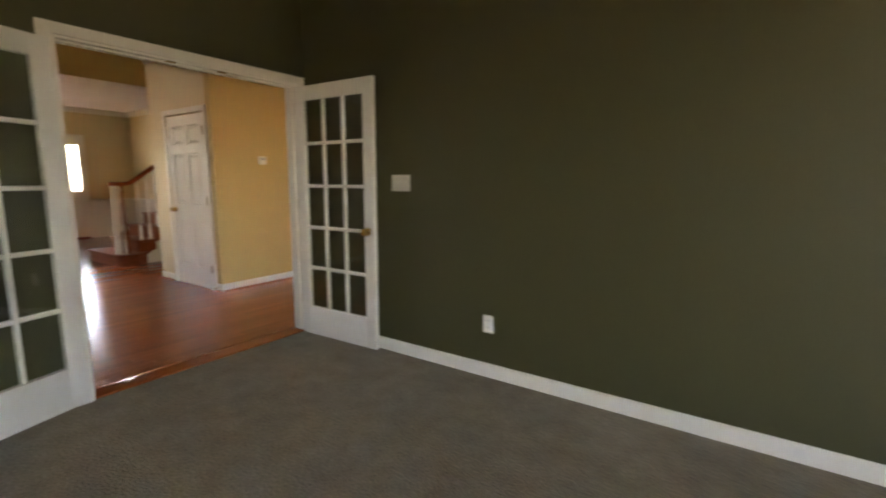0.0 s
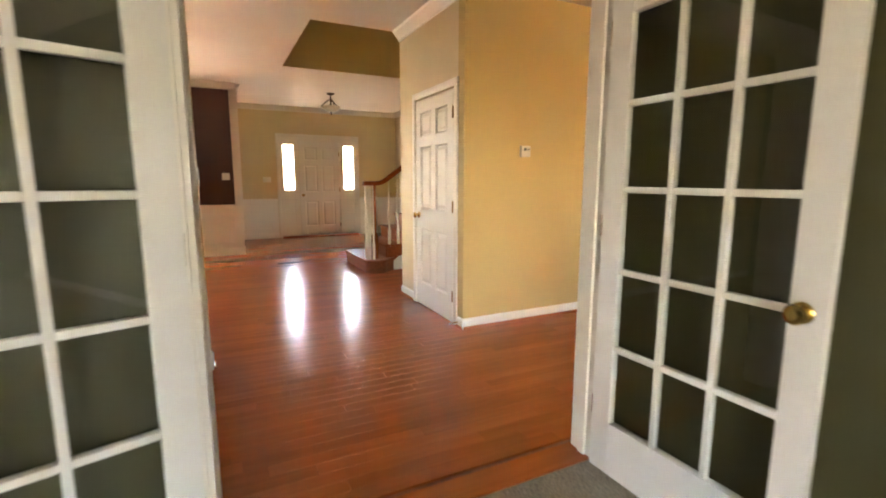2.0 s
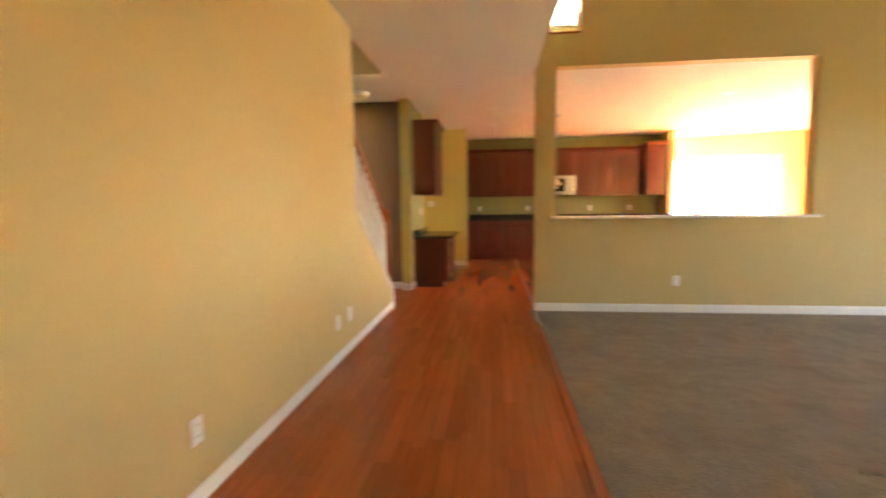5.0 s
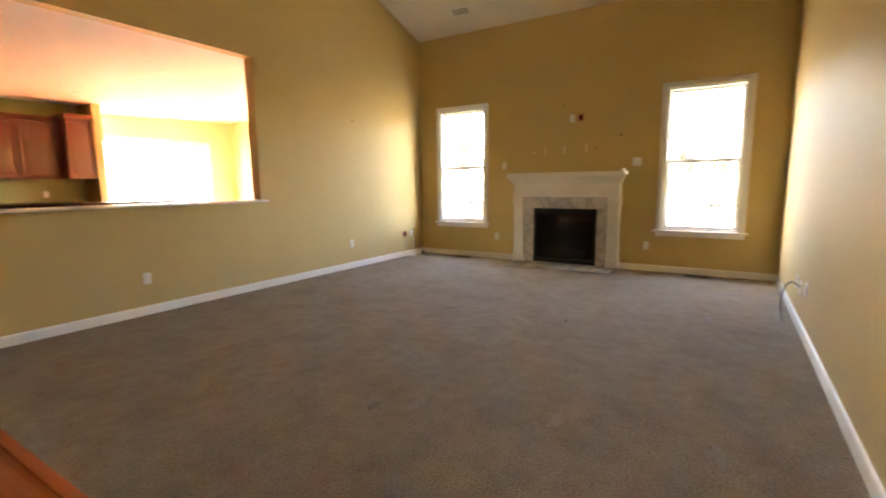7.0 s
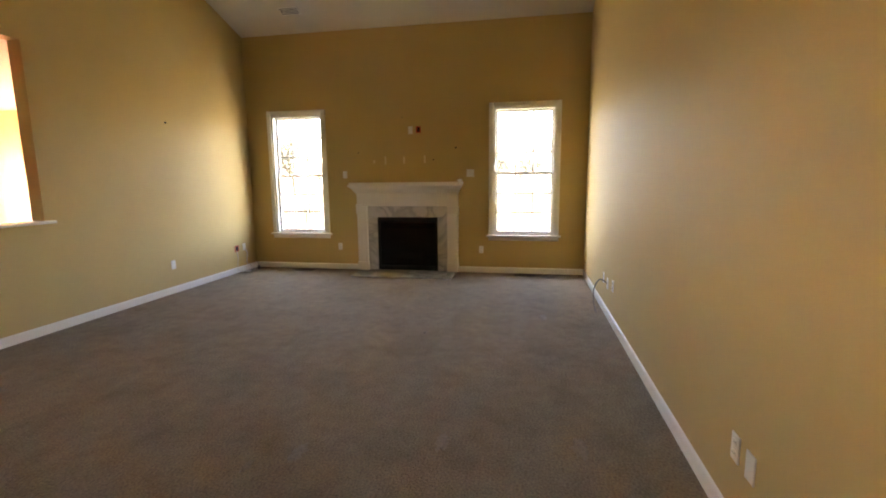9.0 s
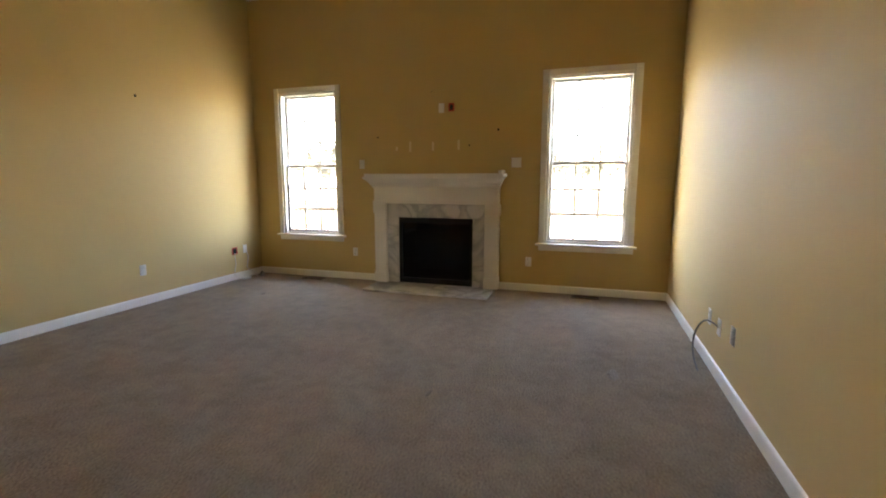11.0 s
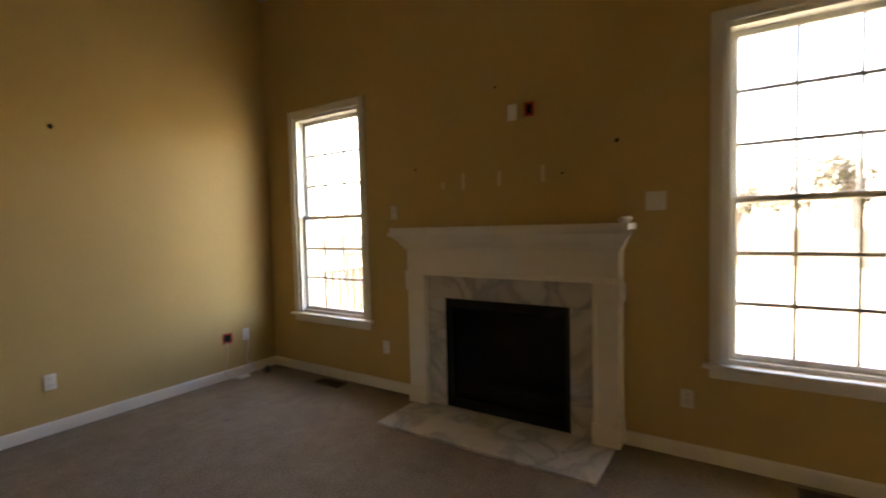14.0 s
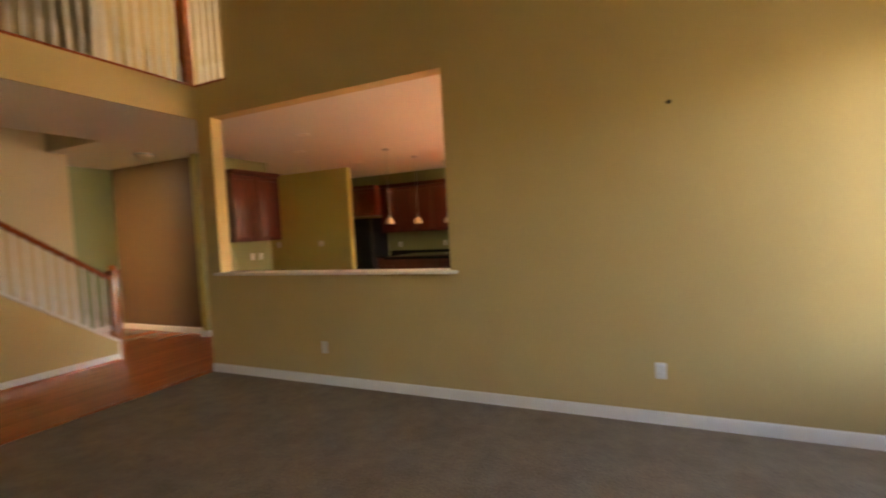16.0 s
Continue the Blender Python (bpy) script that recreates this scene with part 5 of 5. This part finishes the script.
part("base", lathe(bmesh.new(), [(0.13, -0.02), (0.135, 0)]), STEEL, t)
part("dome", lathe(bmesh.new(), [(0.02, -0.09), (0.08, -0.075), (0.115, -0.045), (0.125, -0.02)]), FROST, t)
for x, y in ((-3.78, 10.3), (-3.8, 11.9), (-2.2, 12.4), (-0.6, 12.3), (-2.9, 9.4), (-0.4, 9.8)):
    t = thing("recessed_light", pose(x, y, HC), "round white recessed ceiling light", "lamp", "recessed lights")
    part("trim_ring", lathe(bmesh.new(), [(0.058, -0.001), (0.06, -0.008), (0.085, -0.007), (0.09, 0)]), WHITE, t)
    part("lens", lathe(bmesh.new(), [(0.02, -0.006), (0.058, -0.004), (0.058, 0)]), FROST, t)
t = thing("smoke_detector", pose(-5.5, 1.3, HC), "round white smoke detector on the ceiling", "smoke detector")
part("case", lathe(bmesh.new(), [(0.03, -0.036), (0.055, -0.03), (0.062, -0.01), (0.062, 0)]), PLATE, t)


# ---------------------------------------------------------------- wainscot
def wainscot(name, axis, face, out, a0, a1, panels, skip=None):
    bm = bmesh.new()

    def add(u, v, z0, z1, d0, d1, bev=0.0):
        lo, hi = sorted((face + out * d0, face + out * d1))
        if axis == "x":
            bx(bm, lo, hi, u, v, z0, z1, bev)
        else:
            bx(bm, u, v, lo, hi, z0, z1, bev)
    spans = [(a0, a1)] if not skip else [(a0, skip[0]), (skip[1], a1)]
    for u, v in spans:
        add(u, v, 0.0, 0.80, 0.0, 0.006)
        add(u, v, 0.0, 0.12, 0.006, 0.02, 0.003)
    add(a0, a1, 0.80, 0.86, 0.0, 0.03, 0.008) if not skip else [add(u, v, 0.80, 0.86, 0.0, 0.03, 0.008) for u, v in spans]
    if skip:
        add(skip[0], skip[1], 0.0, 0.43, 0.0, 0.006)
        add(skip[0], skip[1], 0.0, 0.12, 0.006, 0.02, 0.003)
    for u, v, z0, z1 in panels:
        f = 0.022
        for p, q, r, s in ((u, u + f, z0, z1), (v - f, v, z0, z1), (u + f, v - f, z0, z0 + f), (u + f, v - f, z1 - f, z1)):
            add(p, q, r, s, 0.006, 0.018, 0.004)
    return setting(name, bm, WHITE, "white painted wainscot with picture-frame panels", "wainscot")


wainscot("trim_wainscot_dining", "x", -10.15, 1, -2.7, 1.20, [(0.42, 1.08, 0.20, 0.70), (-0.66, 0.18, 0.17, 0.37), (-1.9, -0.95, 0.20, 0.70)], (-0.82, 0.335))
wainscot("trim_wainscot_front", "x", -12.25, 1, 1.20, 2.02, [(1.34, 1.90, 0.20, 0.70)])
wainscot("trim_wainscot_front_right", "x", -12.25, 1, 3.85, 4.76, [(3.97, 4.64, 0.20, 0.70)])
wainscot("trim_wainscot_foyer_side", "y", 1.20, 1, -12.23, -10.15, [(-12.05, -11.3, 0.20, 0.70), (-11.1, -10.35, 0.20, 0.70)])
wainscot("trim_wainscot_foyer_right", "y", 4.76, -1, -12.23, -8.87, [(-12.05, -11.1, 0.20, 0.70), (-10.9, -9.9, 0.20, 0.70)])
setting("trim_dining_corner", bx(block(-10.147, -10.125, 1.10, 1.225, 0.86, HC - 0.1, 0.003), -10.27, -10.147, 1.2, 1.222, 0.86, HC - 0.1, 0.003), WHITE, "white corner trim at the dining wall end", "trim")

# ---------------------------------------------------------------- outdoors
# Unseen pale slab, added as a reflector for the foyer ceiling.
setting("pavement", block(-19.0, -13.3, -6.0, 7.0, -0.6, -0.5), CONCRETE, "unseen pale concrete slab, added to bounce light into the foyer", "pavement")
setting("ground", block(-400, 400, -400, 400, -0.62, -0.6), GRASS, "pale dormant lawn reaching the trees", "ground")
dk = thing("deck", pose(4.0, 8.5, -0.6), "weathered wooden deck with a railing", "deck")
for k in range(24):
    part("board", block(0.0, 4.2, 0.0 + 0.145 * k, 0.138 + 0.145 * k, 0.42, 0.45, 0.004), DECKW, dk)
for x, y in ((0.1, 0.1), (2.1, 0.1), (4.1, 0.1), (4.1, 1.8), (4.1, 3.4)):
    part("post", block(x - 0.045, x + 0.045, y - 0.045, y + 0.045, 0.0, 1.45, 0.004), WHITE if x < 1 else DECKW, dk)
part("top_rail", block(0.1, 4.15, 0.03, 0.17, 1.45, 1.49, 0.004), DECKW, dk)
part("top_rail", block(4.03, 4.17, 0.171, 3.45, 1.45, 1.49, 0.004), DECKW, dk)
part("bottom_rail", block(0.1, 4.1, 0.08, 0.12, 0.55, 0.59, 0.004), DECKW, dk)
part("bottom_rail", block(4.08, 4.12, 0.15, 3.4, 0.55, 0.59, 0.004), DECKW, dk)
for k in range(28):
    part("picket", block(0.26 + 0.135 * k, 0.295 + 0.135 * k, 0.082, 0.118, 0.59, 1.45), DECKW, dk)
for k in range(23):
    part("picket", block(4.082, 4.118, 0.26 + 0.135 * k, 0.295 + 0.135 * k, 0.59, 1.45), DECKW, dk)


def tree(x, y, h, seed):
    """A bare-crowned tree: tapered trunk, forked limbs and a loose crown of small leaf clumps."""
    rng = random.Random(seed)
    t = thing("tree", pose(x, y, -0.6), "tall tree with thin spring foliage at the lawn edge", "tree", "trees behind the lawn")
    bm = bmesh.new()
    rod(bm, (0, 0, 0), (0.1, 0, h * 0.45), 0.02 * h, 0.013 * h, 9)
    tips = []
    for k in range(9):
        a, e = rng.uniform(0, 6.28), rng.uniform(0.5, 1.2)
        b = Vector((0.1 * 0.8, 0, h * rng.uniform(0.25, 0.45)))
        q = b + Vector((math.cos(a) * math.cos(e), math.sin(a) * math.cos(e), math.sin(e))) * h * rng.uniform(0.25, 0.5)
        rod(bm, b, q, 0.007 * h, 0.002 * h, 6)
        tips += [b.lerp(q, f) for f in (0.5, 0.75, 1.0)]
    part("trunk", bm, BARK, t)
    bm = bmesh.new()
    for p in tips:
        for _ in range(60):
            c = p + Vector((rng.gauss(0, 1), rng.gauss(0, 1), rng.gauss(0, 0.8))) * h * 0.06
            s = h * rng.uniform(0.008, 0.02)
            u = Vector((rng.gauss(0, 1), rng.gauss(0, 1), rng.gauss(0, 1))).normalized()
            v = u.cross(Vector((rng.gauss(0, 1), rng.gauss(0, 1), rng.gauss(0, 1)))).normalized()
            bm.faces.new([bm.verts.new(c + u * s), bm.verts.new(c + v * s * 0.6), bm.verts.new(c - u * s), bm.verts.new(c - v * s * 0.6)])
    part("crown", bm, LEAF, t)
    return t


rng = random.Random(4)
for k in range(34):
    tree(34 + 5 * (k % 3) + rng.uniform(-2, 2), -22 + 1.7 * k + rng.uniform(-1, 1), rng.uniform(5.5, 9), k)
bm = bmesh.new()
for k in range(26):
    bx(bm, 24, 24.04, -18 + 2 * k, -16.04 + 2 * k, -0.6, 0.9)
    bx(bm, 23.95, 24.05, -18.07 + 2 * k, -17.97 + 2 * k, -0.6, 1.0)
solo("fence", bm, DECKW, "weathered board fence behind the lawn", "fence")

# ---------------------------------------------------------------- oak floorboards
def plank_mesh(w, length):
    bm = bmesh.new()
    g = 0.0007
    o = [(g, 0, 0), (w - g, 0, 0), (w - g, length - g, 0), (g, length - g, 0)]
    c = 0.0007
    i = [(g + c, c, 0), (w - g - c, c, 0), (w - g - c, length - g - c, 0), (g + c, length - g - c, 0)]
    lo = [bm.verts.new((x, y, -0.012)) for x, y, _ in o]
    md = [bm.verts.new((x, y, -0.0012)) for x, y, _ in o]
    hi = [bm.verts.new((x, y, 0.0)) for x, y, _ in i]
    for a, b in ((lo, md), (md, hi)):
        for k in range(4):
            bm.faces.new((a[k], a[(k + 1) % 4], b[(k + 1) % 4], b[k]))
    bm.faces.new(hi)
    return bm


PW = 0.083
ZONES = [(-12.25, -3.24, -2.7, 14.6), (-3.24, 3.75, 8.27, 14.6)]
setting("floor_subfloor_hall", block(-12.25, -3.24, -2.7, 14.6, -0.02, -0.0105), STAIRW, "dark joints below the oak floorboards", "floor")
setting("floor_subfloor_kitchen", block(-3.24, 3.75, 8.27, 14.6, -0.02, -0.0105), STAIRW, "dark joints below the oak floorboards", "floor")
hall = tagged(new("floor_hall_boards"), "glossy red-brown oak strip floor", "floor", kind="structure")
rng = random.Random(11)
lengths = [0.6, 0.75, 0.9, 1.05, 1.2, 1.4]
verts, faces, count = [], [], 0
proto = []
for v in lengths:
    b = plank_mesh(PW, v)
    b.verts.index_update()
    proto.append(([tuple(q.co) for q in b.verts], [[q.index for q in f.verts] for f in b.faces]))
    b.free()
shared = []
for vs, fs in proto:
    me = bpy.data.meshes.new("plank")
    me.from_pydata(vs, [], fs)
    me.materials.append(PLANK)
    shared.append(me)
for zx0, zx1, zy0, zy1 in ZONES:
    nx = int((zx1 - zx0) / PW)
    for i in range(nx):
        x = zx0 + i * PW
        y = zy0 - 0.1
        while y < zy1:
            k = rng.randrange(len(lengths))
            if y + lengths[k] > zy1 + 0.12:
                k = 0
            near = -6.3 < x < -3.3 and 0.6 < y < 8.6 and count < 300
            if near:
                ob = new("plank", shared[k])
                ob.parent = hall
                ob.matrix_basis = pose(x, y, 0)
                count += 1
            else:
                s = len(verts)
                verts += [(p + x, q + y, r) for p, q, r in proto[k][0]]
                faces += [[s + q for q in f] for f in proto[k][1]]
            y += lengths[k]
me = bpy.data.meshes.new("floorboards")
me.from_pydata(verts, [], faces)
me.materials.append(PLANKS)
ob = new("floorboards", me)
ob.parent = hall
tagged(ob, kind="stuff")
